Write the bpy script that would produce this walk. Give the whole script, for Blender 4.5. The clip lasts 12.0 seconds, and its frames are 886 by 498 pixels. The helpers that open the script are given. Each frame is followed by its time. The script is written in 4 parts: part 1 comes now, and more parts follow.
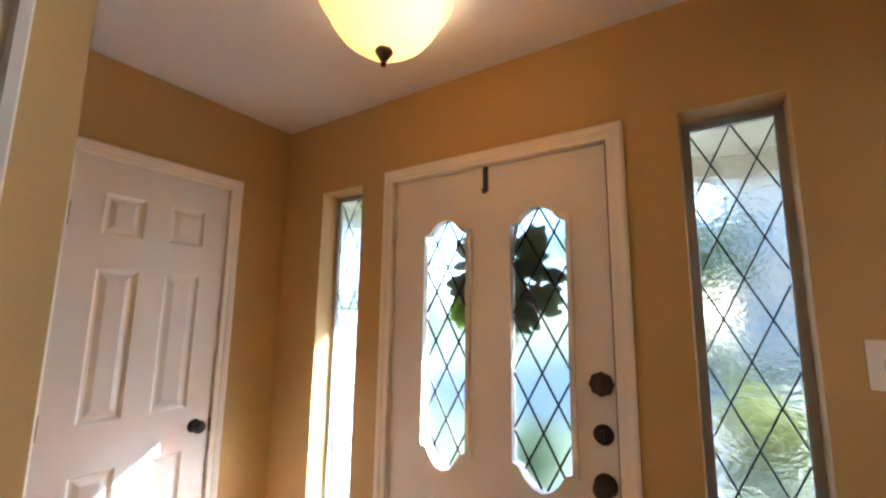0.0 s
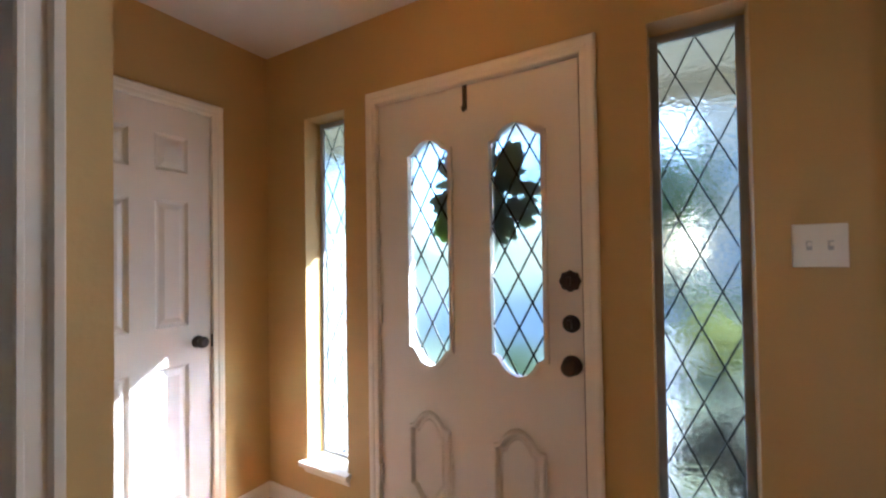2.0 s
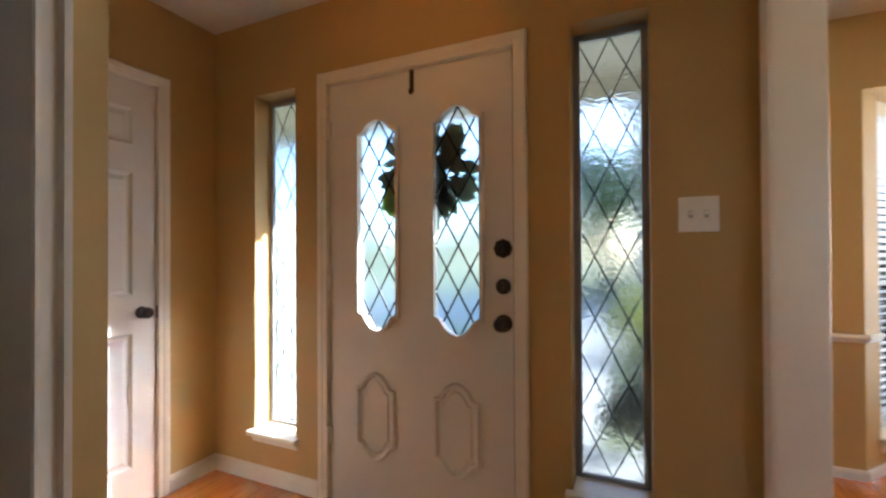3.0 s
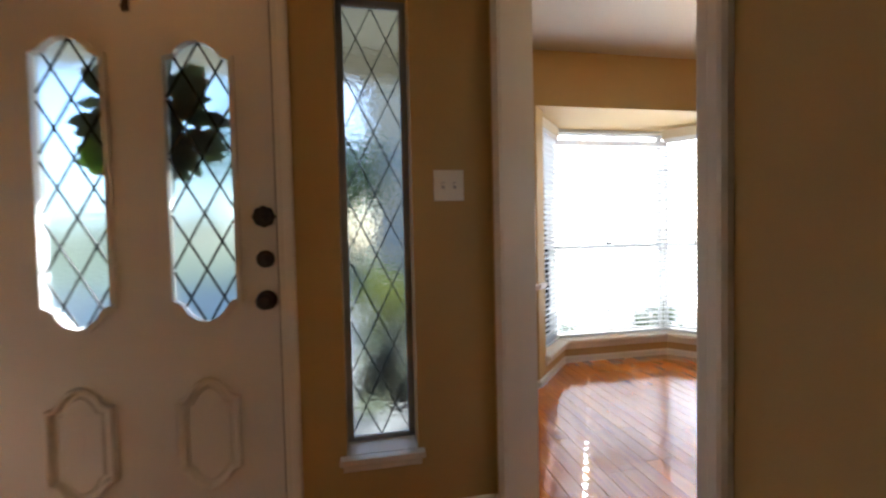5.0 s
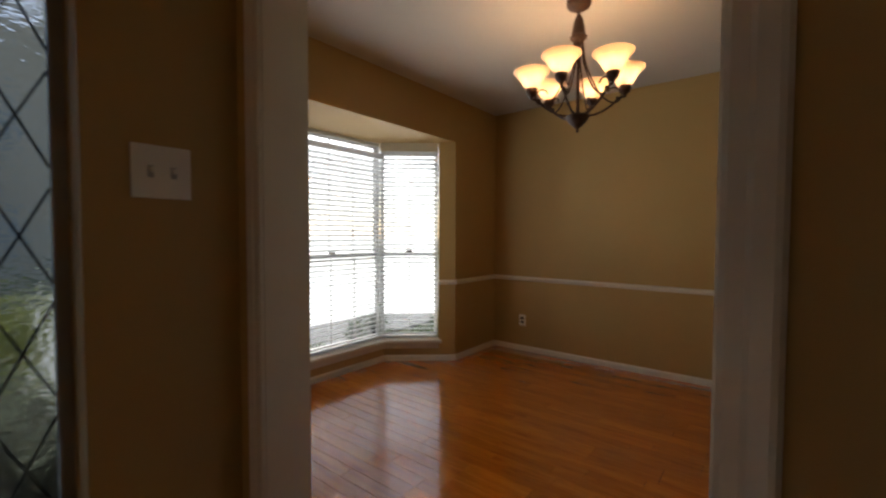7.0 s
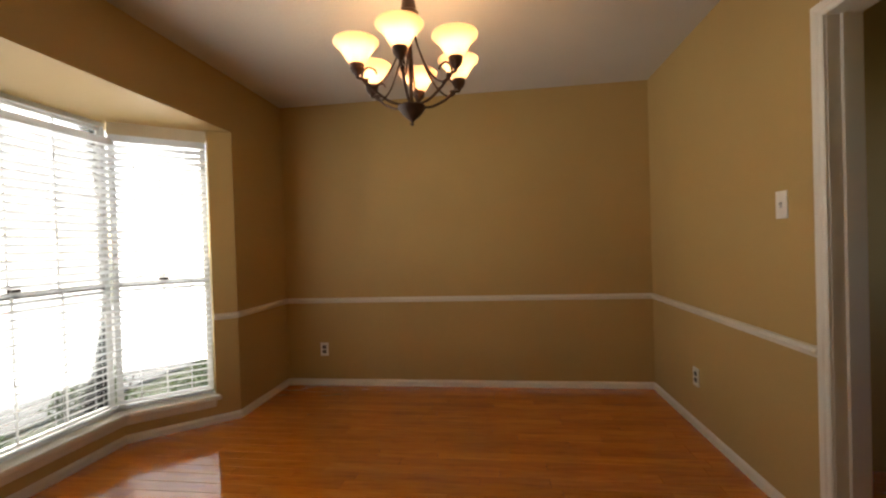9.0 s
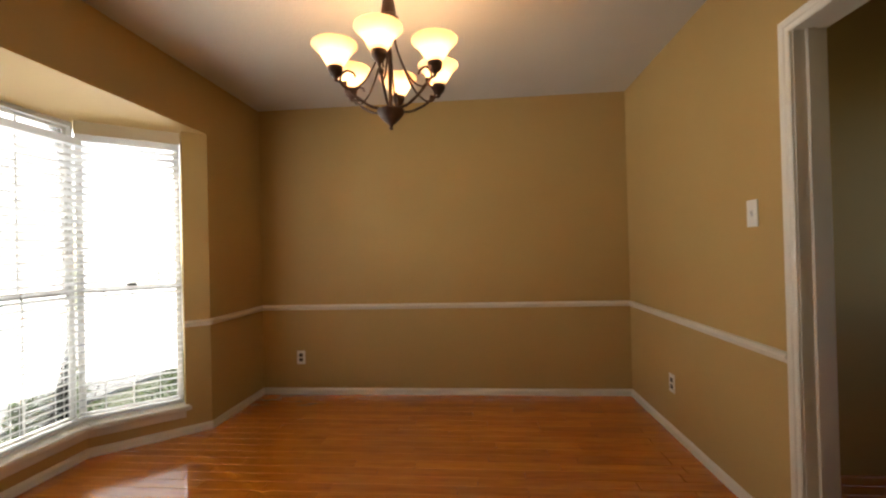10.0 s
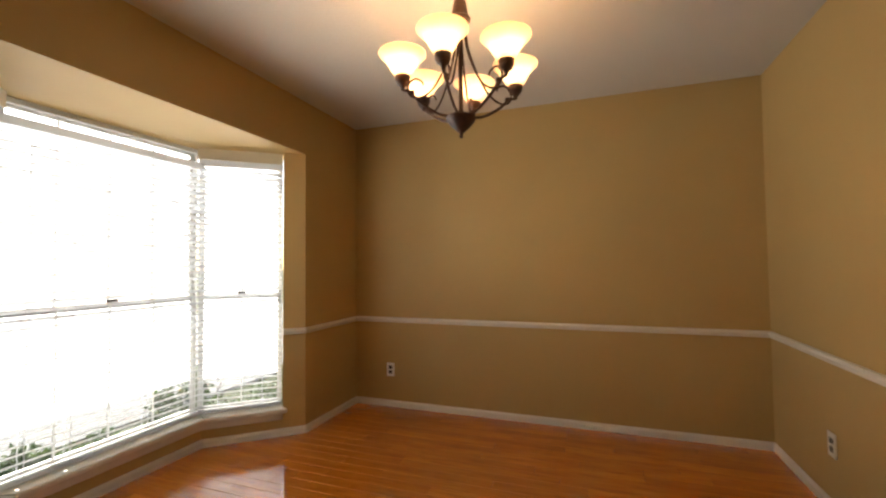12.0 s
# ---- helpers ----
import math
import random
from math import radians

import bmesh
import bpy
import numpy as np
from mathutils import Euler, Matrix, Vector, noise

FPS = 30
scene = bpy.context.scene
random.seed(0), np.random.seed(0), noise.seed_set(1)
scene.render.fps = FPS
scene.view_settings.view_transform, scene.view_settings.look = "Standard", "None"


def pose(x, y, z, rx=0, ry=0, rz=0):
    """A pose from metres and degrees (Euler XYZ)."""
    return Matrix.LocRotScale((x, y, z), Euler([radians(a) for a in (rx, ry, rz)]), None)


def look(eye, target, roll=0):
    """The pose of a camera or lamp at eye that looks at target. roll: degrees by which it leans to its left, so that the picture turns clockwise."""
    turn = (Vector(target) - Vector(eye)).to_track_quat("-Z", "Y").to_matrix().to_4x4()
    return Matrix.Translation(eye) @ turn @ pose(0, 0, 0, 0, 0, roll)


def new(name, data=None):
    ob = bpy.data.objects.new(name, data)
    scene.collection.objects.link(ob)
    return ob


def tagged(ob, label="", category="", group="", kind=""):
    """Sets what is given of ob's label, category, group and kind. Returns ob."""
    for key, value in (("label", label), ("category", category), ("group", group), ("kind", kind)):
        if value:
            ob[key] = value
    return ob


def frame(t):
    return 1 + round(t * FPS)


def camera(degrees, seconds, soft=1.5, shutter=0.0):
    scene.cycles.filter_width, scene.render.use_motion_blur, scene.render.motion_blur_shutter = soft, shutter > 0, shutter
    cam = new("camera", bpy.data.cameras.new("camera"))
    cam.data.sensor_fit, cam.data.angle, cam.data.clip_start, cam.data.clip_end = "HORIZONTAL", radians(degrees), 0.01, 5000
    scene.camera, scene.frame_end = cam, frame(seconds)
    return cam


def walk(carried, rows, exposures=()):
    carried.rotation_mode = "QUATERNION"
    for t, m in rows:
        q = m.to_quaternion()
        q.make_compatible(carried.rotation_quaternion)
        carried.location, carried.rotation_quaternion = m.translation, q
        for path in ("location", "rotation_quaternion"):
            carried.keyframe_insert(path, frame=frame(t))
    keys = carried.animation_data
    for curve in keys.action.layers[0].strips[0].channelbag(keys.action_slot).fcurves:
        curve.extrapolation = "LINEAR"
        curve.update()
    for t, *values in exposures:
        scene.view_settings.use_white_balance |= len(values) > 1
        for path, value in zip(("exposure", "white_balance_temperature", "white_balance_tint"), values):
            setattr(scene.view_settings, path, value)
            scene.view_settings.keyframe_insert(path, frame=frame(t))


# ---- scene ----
cam = camera(93.1, 12.0, soft=2.3, shutter=0.4)
PATH = [
    (0, (2.013, -1.449, 1.447), (0.93, 0.205, 1.748), 0.8),
    (0.5, (1.994, -1.455, 1.392), (0.94, 0.221, 1.671), 0.7),
    (1, (1.99, -1.478, 1.367), (0.947, 0.217, 1.563), 0.2),
    (1.5, (2.005, -1.504, 1.374), (0.975, 0.209, 1.446), -0.6),
    (2, (2.058, -1.537, 1.324), (1.039, 0.184, 1.358), -0.9),
    (2.5, (2.119, -1.597, 1.292), (1.162, 0.159, 1.284), -1.0),
    (3, (2.148, -1.657, 1.212), (1.337, 0.171, 1.228), -0.3),
    (3.2, (2.115, -1.706, 1.207), (1.435, 0.175, 1.222), 0.2),
    (4.8, (2.053, -1.669, 1.15), (2.275, 0.317, 1.081), -1.9),
    (5, (2.031, -1.616, 1.147), (2.402, 0.349, 1.077), -1.3),
    (5.5, (2.015, -1.48, 1.137), (2.709, 0.395, 1.064), -1.4),
    (6, (2.007, -1.358, 1.132), (3.031, 0.359, 1.078), -1.4),
    (6.5, (1.981, -1.196, 1.168), (3.337, 0.273, 1.099), -0.4),
    (7, (2.007, -1.104, 1.199), (3.574, 0.136, 1.128), 0.2),
    (7.5, (2.126, -0.97, 1.197), (3.859, 0.026, 1.15), -0.3),
    (7.7, (2.178, -0.92, 1.19), (3.965, -0.023, 1.153), -0.7),
    (9.3, (2.379, -0.595, 1.207), (4.371, -0.413, 1.197), -1.7),
    (9.5, (2.377, -0.605, 1.196), (4.37, -0.442, 1.195), -1.6),
    (10, (2.392, -0.629, 1.194), (4.385, -0.456, 1.208), -1.4),
    (10.5, (2.471, -0.652, 1.209), (4.454, -0.396, 1.235), -1.2),
    (11, (2.536, -0.699, 1.211), (4.494, -0.296, 1.26), -0.9),
    (11.5, (2.571, -0.746, 1.219), (4.49, -0.189, 1.284), -0.6),
    (12, (2.592, -0.76, 1.222), (4.472, -0.083, 1.295), -0.6),
]
EXPOSURES = [(0.0, 3.46, 5500, 9), (1.0, 3.30, 5150, 9), (1.5, 3.20, 5000, 9), (3.0, 2.75, 5600, 9), (5.0, 2.2, 5800, 9), (5.5, 1.87, 5850, 9), (6.5, 0.97, 6250, 10), (7.7, 0.55, 6450, 10), (9.3, 1.50, 6850, 9), (12.0, 1.69, 6800, 9)]
walk(cam, [(t, look(eye, target, roll)) for t, eye, target, roll in PATH], EXPOSURES)

# ---- light ----
SUN_TO = Vector((0.508, 0.861, 0.0)).normalized()
SUN_EL = radians(32.0)
world = bpy.data.worlds.new("world")
scene.world = world
world.use_nodes = True
wn, wl = world.node_tree.nodes, world.node_tree.links
sky = wn.new("ShaderNodeTexSky")
sky.sky_type = "NISHITA"
sky.sun_disc = False
sky.sun_elevation = SUN_EL
sky.sun_rotation = math.atan2(SUN_TO.x, SUN_TO.y)
wl.new(sky.outputs[0], wn["Background"].inputs[0])
wn["Background"].inputs[1].default_value = 0.125
sun_data = bpy.data.lights.new("sun", "SUN")
sun_data.energy, sun_data.angle, sun_data.color = 4.5, radians(0.5), (1.0, 0.95, 0.86)
sun = new("sun", sun_data)
sun_vec = Vector((SUN_TO.x * math.cos(SUN_EL), SUN_TO.y * math.cos(SUN_EL), math.sin(SUN_EL)))
sun.matrix_world = look(sun_vec * 30, (0, 0, 0))


def bulb(name, place, watts, radius, color=(1.0, 0.60, 0.28)):
    data = bpy.data.lights.new(name, "POINT")
    data.energy, data.shadow_soft_size, data.color = watts, radius, color
    ob = new(name, data)
    ob.location = place
    return ob


def opening_lamp(a, b, out, z0, z1, watts, color=(1.0, 0.97, 0.92)):
    """Area light in an opening: the sky's, outside its glass, or an added fill."""
    a, b = Vector((*a, 0)), Vector((*b, 0))
    data = bpy.data.lights.new("opening_light", "AREA")
    data.shape, data.size, data.size_y, data.energy, data.color = "RECTANGLE", (b - a).length, z1 - z0, watts, color
    ob = new("opening_light", data)
    n = Vector((-(b - a).y, (b - a).x, 0)).normalized()
    c = (a + b) / 2 + n * out + Vector((0, 0, (z0 + z1) / 2))
    ob.matrix_world = look(c, c - n)


SKY_W = 10.5
# weak warm fill added for the dark room past the doorway, no real window
opening_lamp((4.28, -3.70), (3.12, -3.70), 0.0, 1.02, 2.03, 0.08, (1.0, 0.80, 0.60))
opening_lamp((0.33, 0.135), (0.56, 0.135), 0.0, 0.30, 1.45, 0.4)
opening_lamp((3.217, 1.456), (3.658, 1.946), 0.0, 0.42, 2.10, SKY_W * 0.50)
opening_lamp((3.690, 1.952), (4.805, 1.952), 0.0, 0.42, 2.10, SKY_W * 1.12)
opening_lamp((4.837, 1.946), (5.265, 1.456), 0.0, 0.42, 2.10, SKY_W * 0.85)

DOME = Vector((1.24, -0.60, 2.445))
CHAND = Vector((4.270, -0.243, 1.752))
BULB_DOME, BULB_ARM = 0.72, 0.94

# ---- materials ----


def material(name, color, rough=0.5, metal=0.0, spec=0.5, coat=0.0):
    m = bpy.data.materials.new(name)
    m.use_nodes = True
    b = m.node_tree.nodes["Principled BSDF"]
    b.inputs["Base Color"].default_value = (*color, 1)
    b.inputs["Roughness"].default_value = rough
    b.inputs["Metallic"].default_value = metal
    b.inputs["Specular IOR Level"].default_value = spec
    b.inputs["Coat Weight"].default_value = coat
    return m, m.node_tree.nodes, m.node_tree.links, b


def coords(n, l, scale=(1, 1, 1)):
    t = n.new("ShaderNodeTexCoord")
    mp = n.new("ShaderNodeMapping")
    mp.inputs["Scale"].default_value = scale
    l.new(t.outputs["Object"], mp.inputs[0])
    return mp.outputs[0]


def noise_tex(n, l, vec, scale, detail=3.0, rough=0.5):
    t = n.new("ShaderNodeTexNoise")
    t.inputs["Scale"].default_value, t.inputs["Detail"].default_value = scale, detail
    t.inputs["Roughness"].default_value = rough
    l.new(vec, t.inputs["Vector"])
    return t.outputs[0]


def ramp(n, l, fac, stops):
    r = n.new("ShaderNodeValToRGB")
    e = r.color_ramp.elements
    for k, (p, c) in enumerate(stops):
        el = e[k] if k < 2 else e.new(p)
        el.position, el.color = p, (*c, 1)
    l.new(fac, r.inputs[0])
    return r.outputs[0]


def bumped(n, l, b, height, strength, dist=0.01):
    u = n.new("ShaderNodeBump")
    u.inputs["Strength"].default_value, u.inputs["Distance"].default_value = strength, dist
    l.new(height, u.inputs["Height"])
    l.new(u.outputs[0], b.inputs["Normal"])


def varied(name, lo, hi, rough, scale=2.0, fine=120.0, bump=0.15, dist=0.002, spec=0.4, stretch=(1, 1, 1)):
    """Paint or plaster: a slow change of tone and a fine relief."""
    m, n, l, b = material(name, lo, rough, spec=spec)
    v = coords(n, l, stretch)
    l.new(ramp(n, l, noise_tex(n, l, v, scale, 4), [(0.3, lo), (0.7, hi)]), b.inputs["Base Color"])
    bumped(n, l, b, noise_tex(n, l, v, fine, 2), bump, dist)
    return m


WALL = varied("tan_wall_paint", (0.450, 0.305, 0.114), (0.490, 0.335, 0.129), 0.62, 1.3, 90, 0.22, 0.002)
CEIL = varied("ceiling_paint", (0.60, 0.58, 0.54), (0.66, 0.64, 0.60), 0.85, 1.0, 60, 0.4, 0.004)
TRIM = varied("white_trim_paint", (0.72, 0.68, 0.60), (0.78, 0.74, 0.655), 0.34, 3.0, 40, 0.06, 0.002)
DOORM = varied("door_paint", (0.66, 0.63, 0.60), (0.72, 0.69, 0.655), 0.38, 2.0, 55, 0.08, 0.002)
VINYL = varied("window_vinyl", (0.56, 0.56, 0.55), (0.64, 0.64, 0.62), 0.4, 4.0, 60, 0.05)
STEEL = varied("grey_window_frame", (0.34, 0.35, 0.38), (0.42, 0.43, 0.46), 0.45, 6.0, 80, 0.08)
LEAD = varied("lead_came", (0.014, 0.014, 0.015), (0.028, 0.028, 0.03), 0.6, 20.0, 200, 0.1)
BRONZE = varied("oil_rubbed_bronze", (0.018, 0.012, 0.010), (0.040, 0.024, 0.017), 0.38, 14.0, 180, 0.15, 0.001)
RUST = varied("chandelier_iron", (0.035, 0.018, 0.012), (0.085, 0.040, 0.024), 0.5, 24.0, 160, 0.35, 0.002)
PLATE = varied("switch_plastic", (0.74, 0.72, 0.67), (0.80, 0.78, 0.73), 0.3, 6.0, 60, 0.03)
SLOT = varied("dark_slot", (0.04, 0.035, 0.03), (0.07, 0.06, 0.05), 0.5, 10.0)
THRESH = varied("threshold_wood", (0.07, 0.028, 0.012), (0.13, 0.05, 0.02), 0.4, 6.0, 60, 0.1, 0.002, stretch=(1, 8, 8))
CONCRETE = varied("concrete", (0.27, 0.26, 0.24), (0.36, 0.35, 0.33), 0.85, 2.0, 70, 0.4, 0.004)
SIDING = varied("cream_siding", (0.62, 0.58, 0.50), (0.70, 0.66, 0.57), 0.6, 1.5, 60, 0.15)
TANWALL = varied("tan_house_wall", (0.62, 0.50, 0.39), (0.70, 0.57, 0.45), 0.7, 1.2, 40, 0.3)
ROOFING = varied("shingle_grey", (0.12, 0.115, 0.11), (0.19, 0.18, 0.17), 0.9, 8.0, 90, 0.5)
ASPHALT = varied("asphalt", (0.16, 0.16, 0.16), (0.22, 0.22, 0.215), 0.9, 3.0, 160, 0.5)
BARK = varied("bark", (0.09, 0.065, 0.045), (0.16, 0.12, 0.085), 0.9, 8.0, 40, 0.8, 0.02, stretch=(4, 4, 1))
LAWN = varied("lawn", (0.12, 0.14, 0.06), (0.19, 0.20, 0.11), 0.9, 1.2, 90, 0.8, 0.03)
WICKER = varied("wreath_twig", (0.03, 0.02, 0.012), (0.07, 0.045, 0.025), 0.8, 30.0)


def leaf_material(name, lo, hi, through_leaf=0.35):
    m, n, l, b = material(name, lo, 0.55, spec=0.3)
    g = n.new("ShaderNodeNewGeometry")
    c = ramp(n, l, g.outputs["Random Per Island"], [(0.0, lo), (1.0, hi)])
    l.new(c, b.inputs["Base Color"])
    tr = n.new("ShaderNodeBsdfTranslucent")
    l.new(c, tr.inputs[0])
    mix = n.new("ShaderNodeMixShader")
    mix.inputs[0].default_value = through_leaf
    l.new(b.outputs[0], mix.inputs[1])
    l.new(tr.outputs[0], mix.inputs[2])
    l.new(mix.outputs[0], n["Material Output"].inputs[0])
    return m


LEAF = leaf_material("shrub_leaves", (0.05, 0.085, 0.028), (0.12, 0.18, 0.06))
LEAF2 = leaf_material("tree_leaves", (0.04, 0.085, 0.025), (0.12, 0.20, 0.05))
DUSK = leaf_material("dark_shrub_leaves", (0.022, 0.024, 0.020), (0.05, 0.052, 0.04), 0.1)
LIME = leaf_material("lime_shrub_leaves", (0.20, 0.22, 0.05), (0.36, 0.38, 0.11), 0.6)
WLEAF = leaf_material("wreath_leaves", (0.030, 0.038, 0.016), (0.08, 0.10, 0.035))
WLIME = leaf_material("wreath_flower", (0.30, 0.42, 0.05), (0.38, 0.48, 0.08), 0.6)


def wood_floor():
    m, n, l, b = material("orange_oak_floor", (0.34, 0.12, 0.03), 0.2, coat=1.0)
    b.inputs["Coat IOR"].default_value = 1.72
    b.inputs["Coat Roughness"].default_value = 0.07
    inf = n.new("ShaderNodeObjectInfo")
    geo = n.new("ShaderNodeNewGeometry")
    tc = n.new("ShaderNodeTexCoord")
    add = n.new("ShaderNodeVectorMath")
    add.operation = "ADD"
    mul = n.new("ShaderNodeMath")
    mul.operation = "MULTIPLY"
    mul.inputs[1].default_value = 37.0
    l.new(inf.outputs["Random"], mul.inputs[0])
    l.new(geo.outputs["Position"], add.inputs[0])
    cmb = n.new("ShaderNodeCombineXYZ")
    l.new(mul.outputs[0], cmb.inputs[2])
    l.new(mul.outputs[0], cmb.inputs[1])
    l.new(cmb.outputs[0], add.inputs[1])
    mp = n.new("ShaderNodeMapping")
    mp.inputs["Scale"].default_value = (9.0, 0.9, 1.0)
    l.new(add.outputs[0], mp.inputs[0])
    grain = noise_tex(n, l, mp.outputs[0], 5.0, 8, 0.62)
    slow = noise_tex(n, l, mp.outputs[0], 0.9, 2)
    g = ramp(n, l, grain, [(0.28, (0.42, 0.115, 0.010)), (0.45, (0.62, 0.192, 0.015)), (0.75, (0.74, 0.265, 0.028))])
    s = ramp(n, l, slow, [(0.35, (0.80, 0.76, 0.72)), (0.7, (1.06, 1.04, 1.0))])
    r = ramp(n, l, inf.outputs["Random"], [(0.0, (0.86, 0.82, 0.78)), (1.0, (1.10, 1.08, 1.04))])
    m1 = n.new("ShaderNodeMixRGB")
    m1.blend_type = "MULTIPLY"
    m1.inputs[0].default_value = 1.0
    l.new(g, m1.inputs[1])
    l.new(r, m1.inputs[2])
    m2 = n.new("ShaderNodeMixRGB")
    m2.blend_type = "MULTIPLY"
    m2.inputs[0].default_value = 0.8
    l.new(m1.outputs[0], m2.inputs[1])
    l.new(s, m2.inputs[2])
    l.new(m2.outputs[0], b.inputs["Base Color"])
    wide = n.new("ShaderNodeMapping")
    wide.inputs["Scale"].default_value = (3.0, 1.2, 1.0)
    l.new(geo.outputs["Position"], wide.inputs[0])
    rr = ramp(n, l, noise_tex(n, l, wide.outputs[0], 2.5, 4), [(0.3, (0.10,) * 3), (0.75, (0.20,) * 3)])
    l.new(rr, b.inputs["Roughness"])
    bumped(n, l, b, noise_tex(n, l, wide.outputs[0], 2.2, 2), 0.10, 0.01)
    return m


FLOOR = wood_floor()
SUBFLOOR = varied("floor_joint", (0.03, 0.012, 0.006), (0.05, 0.02, 0.01), 0.8)


def glass_material(name, scale=0.0, strength=0.0, dist=0.002, tint=(1, 1, 1), rough=0.0):
    m = bpy.data.materials.new(name)
    m.use_nodes = True
    n, l = m.node_tree.nodes, m.node_tree.links
    n.remove(n["Principled BSDF"])
    refr = n.new("ShaderNodeBsdfRefraction") if scale else n.new("ShaderNodeBsdfTransparent")
    refr.inputs[0].default_value = (*tint, 1)
    gl = n.new("ShaderNodeBsdfGlossy")
    gl.inputs["Roughness"].default_value = 0.05
    if scale:
        refr.inputs["IOR"].default_value = 1.25 if strength else 1.001
        refr.inputs["Roughness"].default_value = rough
        v = coords(n, l, (0.75, 1, 1.15))
        h = noise_tex(n, l, v, scale, 2)
        u = n.new("ShaderNodeBump")
        u.inputs["Strength"].default_value, u.inputs["Distance"].default_value = strength, dist
        l.new(h, u.inputs["Height"])
        l.new(u.outputs[0], refr.inputs["Normal"])
        l.new(u.outputs[0], gl.inputs["Normal"])
    fr = n.new("ShaderNodeFresnel")
    fr.inputs[0].default_value = 1.45
    mix = n.new("ShaderNodeMixShader")
    l.new(fr.outputs[0], mix.inputs[0])
    l.new(refr.outputs[0], mix.inputs[1])
    l.new(gl.outputs[0], mix.inputs[2])
    l.new(mix.outputs[0], n["Material Output"].inputs[0])
    return m


RAIN = glass_material("rain_glass", 38.0, 1.0, 0.010, (0.70, 0.73, 0.75), 0.24)
PEBBLE = glass_material("pebble_glass", 120.0, 0.6, 0.003, (0.82, 0.89, 0.95), 0.28)
CLEAR = glass_material("clear_glass", 1.0, 0.0, 0.001, (0.8, 0.81, 0.82))


def lamp_glass(name, color, glow, power):
    """Frosted amber glass that the bulb inside lights, giving off light of its own."""
    m = bpy.data.materials.new(name)
    m.use_nodes = True
    n, l = m.node_tree.nodes, m.node_tree.links
    b = n["Principled BSDF"]
    b.inputs["Base Color"].default_value = (*color, 1)
    b.inputs["Roughness"].default_value = 0.35
    v = coords(n, l)
    c = ramp(n, l, noise_tex(n, l, v, 14, 3), [(0.3, tuple(x * 0.8 for x in glow)), (0.7, glow)])
    l.new(c, b.inputs["Emission Color"])
    b.inputs["Emission Strength"].default_value = power
    tr = n.new("ShaderNodeBsdfTranslucent")
    tr.inputs[0].default_value = (*color, 1)
    mix = n.new("ShaderNodeMixShader")
    mix.inputs[0].default_value = 0.6
    l.new(b.outputs[0], mix.inputs[1])
    l.new(tr.outputs[0], mix.inputs[2])
    l.new(mix.outputs[0], n["Material Output"].inputs[0])
    return m


SHADE = lamp_glass("amber_shade_glass", (0.72, 0.50, 0.36), (1.0, 0.50, 0.24), 0.10)
DOMEG = lamp_glass("alabaster_dome_glass", (0.90, 0.50, 0.18), (1.0, 0.44, 0.08), 0.055)


def slat_material():
    m, n, l, b = material("blind_slat", (0.77, 0.79, 0.80), 0.42)
    v = coords(n, l)
    c = ramp(n, l, noise_tex(n, l, v, 6, 3), [(0.3, (0.74, 0.76, 0.78)), (0.7, (0.80, 0.81, 0.82))])
    l.new(c, b.inputs["Base Color"])
    tr = n.new("ShaderNodeBsdfTranslucent")
    l.new(c, tr.inputs[0])
    mix = n.new("ShaderNodeMixShader")
    mix.inputs[0].default_value = 0.30
    l.new(b.outputs[0], mix.inputs[1])
    l.new(tr.outputs[0], mix.inputs[2])
    l.new(mix.outputs[0], n["Material Output"].inputs[0])
    return m


SLAT = slat_material()
CREAM = varied("cream_valance", (0.66, 0.58, 0.42), (0.72, 0.64, 0.47), 0.45, 3.0, 60, 0.05)
BULBG = lamp_glass("lit_bulb_glass", (0.9, 0.85, 0.75), (1.0, 0.78, 0.46), 1.2)
CH_TURN = 62.0

# ---- mesh helpers ----


def mesh_of(name, bm, mat):
    bmesh.ops.recalc_face_normals(bm, faces=bm.faces)
    me = bpy.data.meshes.new(name)
    bm.to_mesh(me)
    bm.free()
    me.materials.append(mat)
    return me


def smooth(me, angle=35):
    for p in me.polygons:
        p.use_smooth = True
    me.set_sharp_from_angle(angle=radians(angle))
    return me


def part(name, bm, mat, parent=None, label="", soft=False, kind="", category=""):
    me = mesh_of(name, bm, mat)
    if soft:
        smooth(me)
    ob = new(name, me)
    ob.parent = parent
    return tagged(ob, label, category, "", kind)


def thing(name, place=(0, 0, 0), label="", category="", group="", kind="", turn=0.0):
    ob = new(name)
    ob.empty_display_size = 0.1
    ob.location = place
    ob.rotation_euler = (0, 0, turn)
    return tagged(ob, label, category, group, kind)


def box(bm, x0, x1, y0, y1, z0, z1, bevel=0.0):
    vs = [bm.verts.new(p) for p in ((x0, y0, z0), (x1, y0, z0), (x1, y1, z0), (x0, y1, z0), (x0, y0, z1), (x1, y0, z1), (x1, y1, z1), (x0, y1, z1))]
    fs = [bm.faces.new([vs[i] for i in q]) for q in ((3, 2, 1, 0), (4, 5, 6, 7), (0, 1, 5, 4), (1, 2, 6, 5), (2, 3, 7, 6), (3, 0, 4, 7))]
    if bevel:
        es = list({e for f in fs for e in f.edges})
        bmesh.ops.bevel(bm, geom=es, offset=bevel, segments=2, affect="EDGES", profile=0.6)
    return bm


def boxed(x0, x1, y0, y1, z0, z1, bevel=0.0):
    return box(bmesh.new(), x0, x1, y0, y1, z0, z1, bevel)


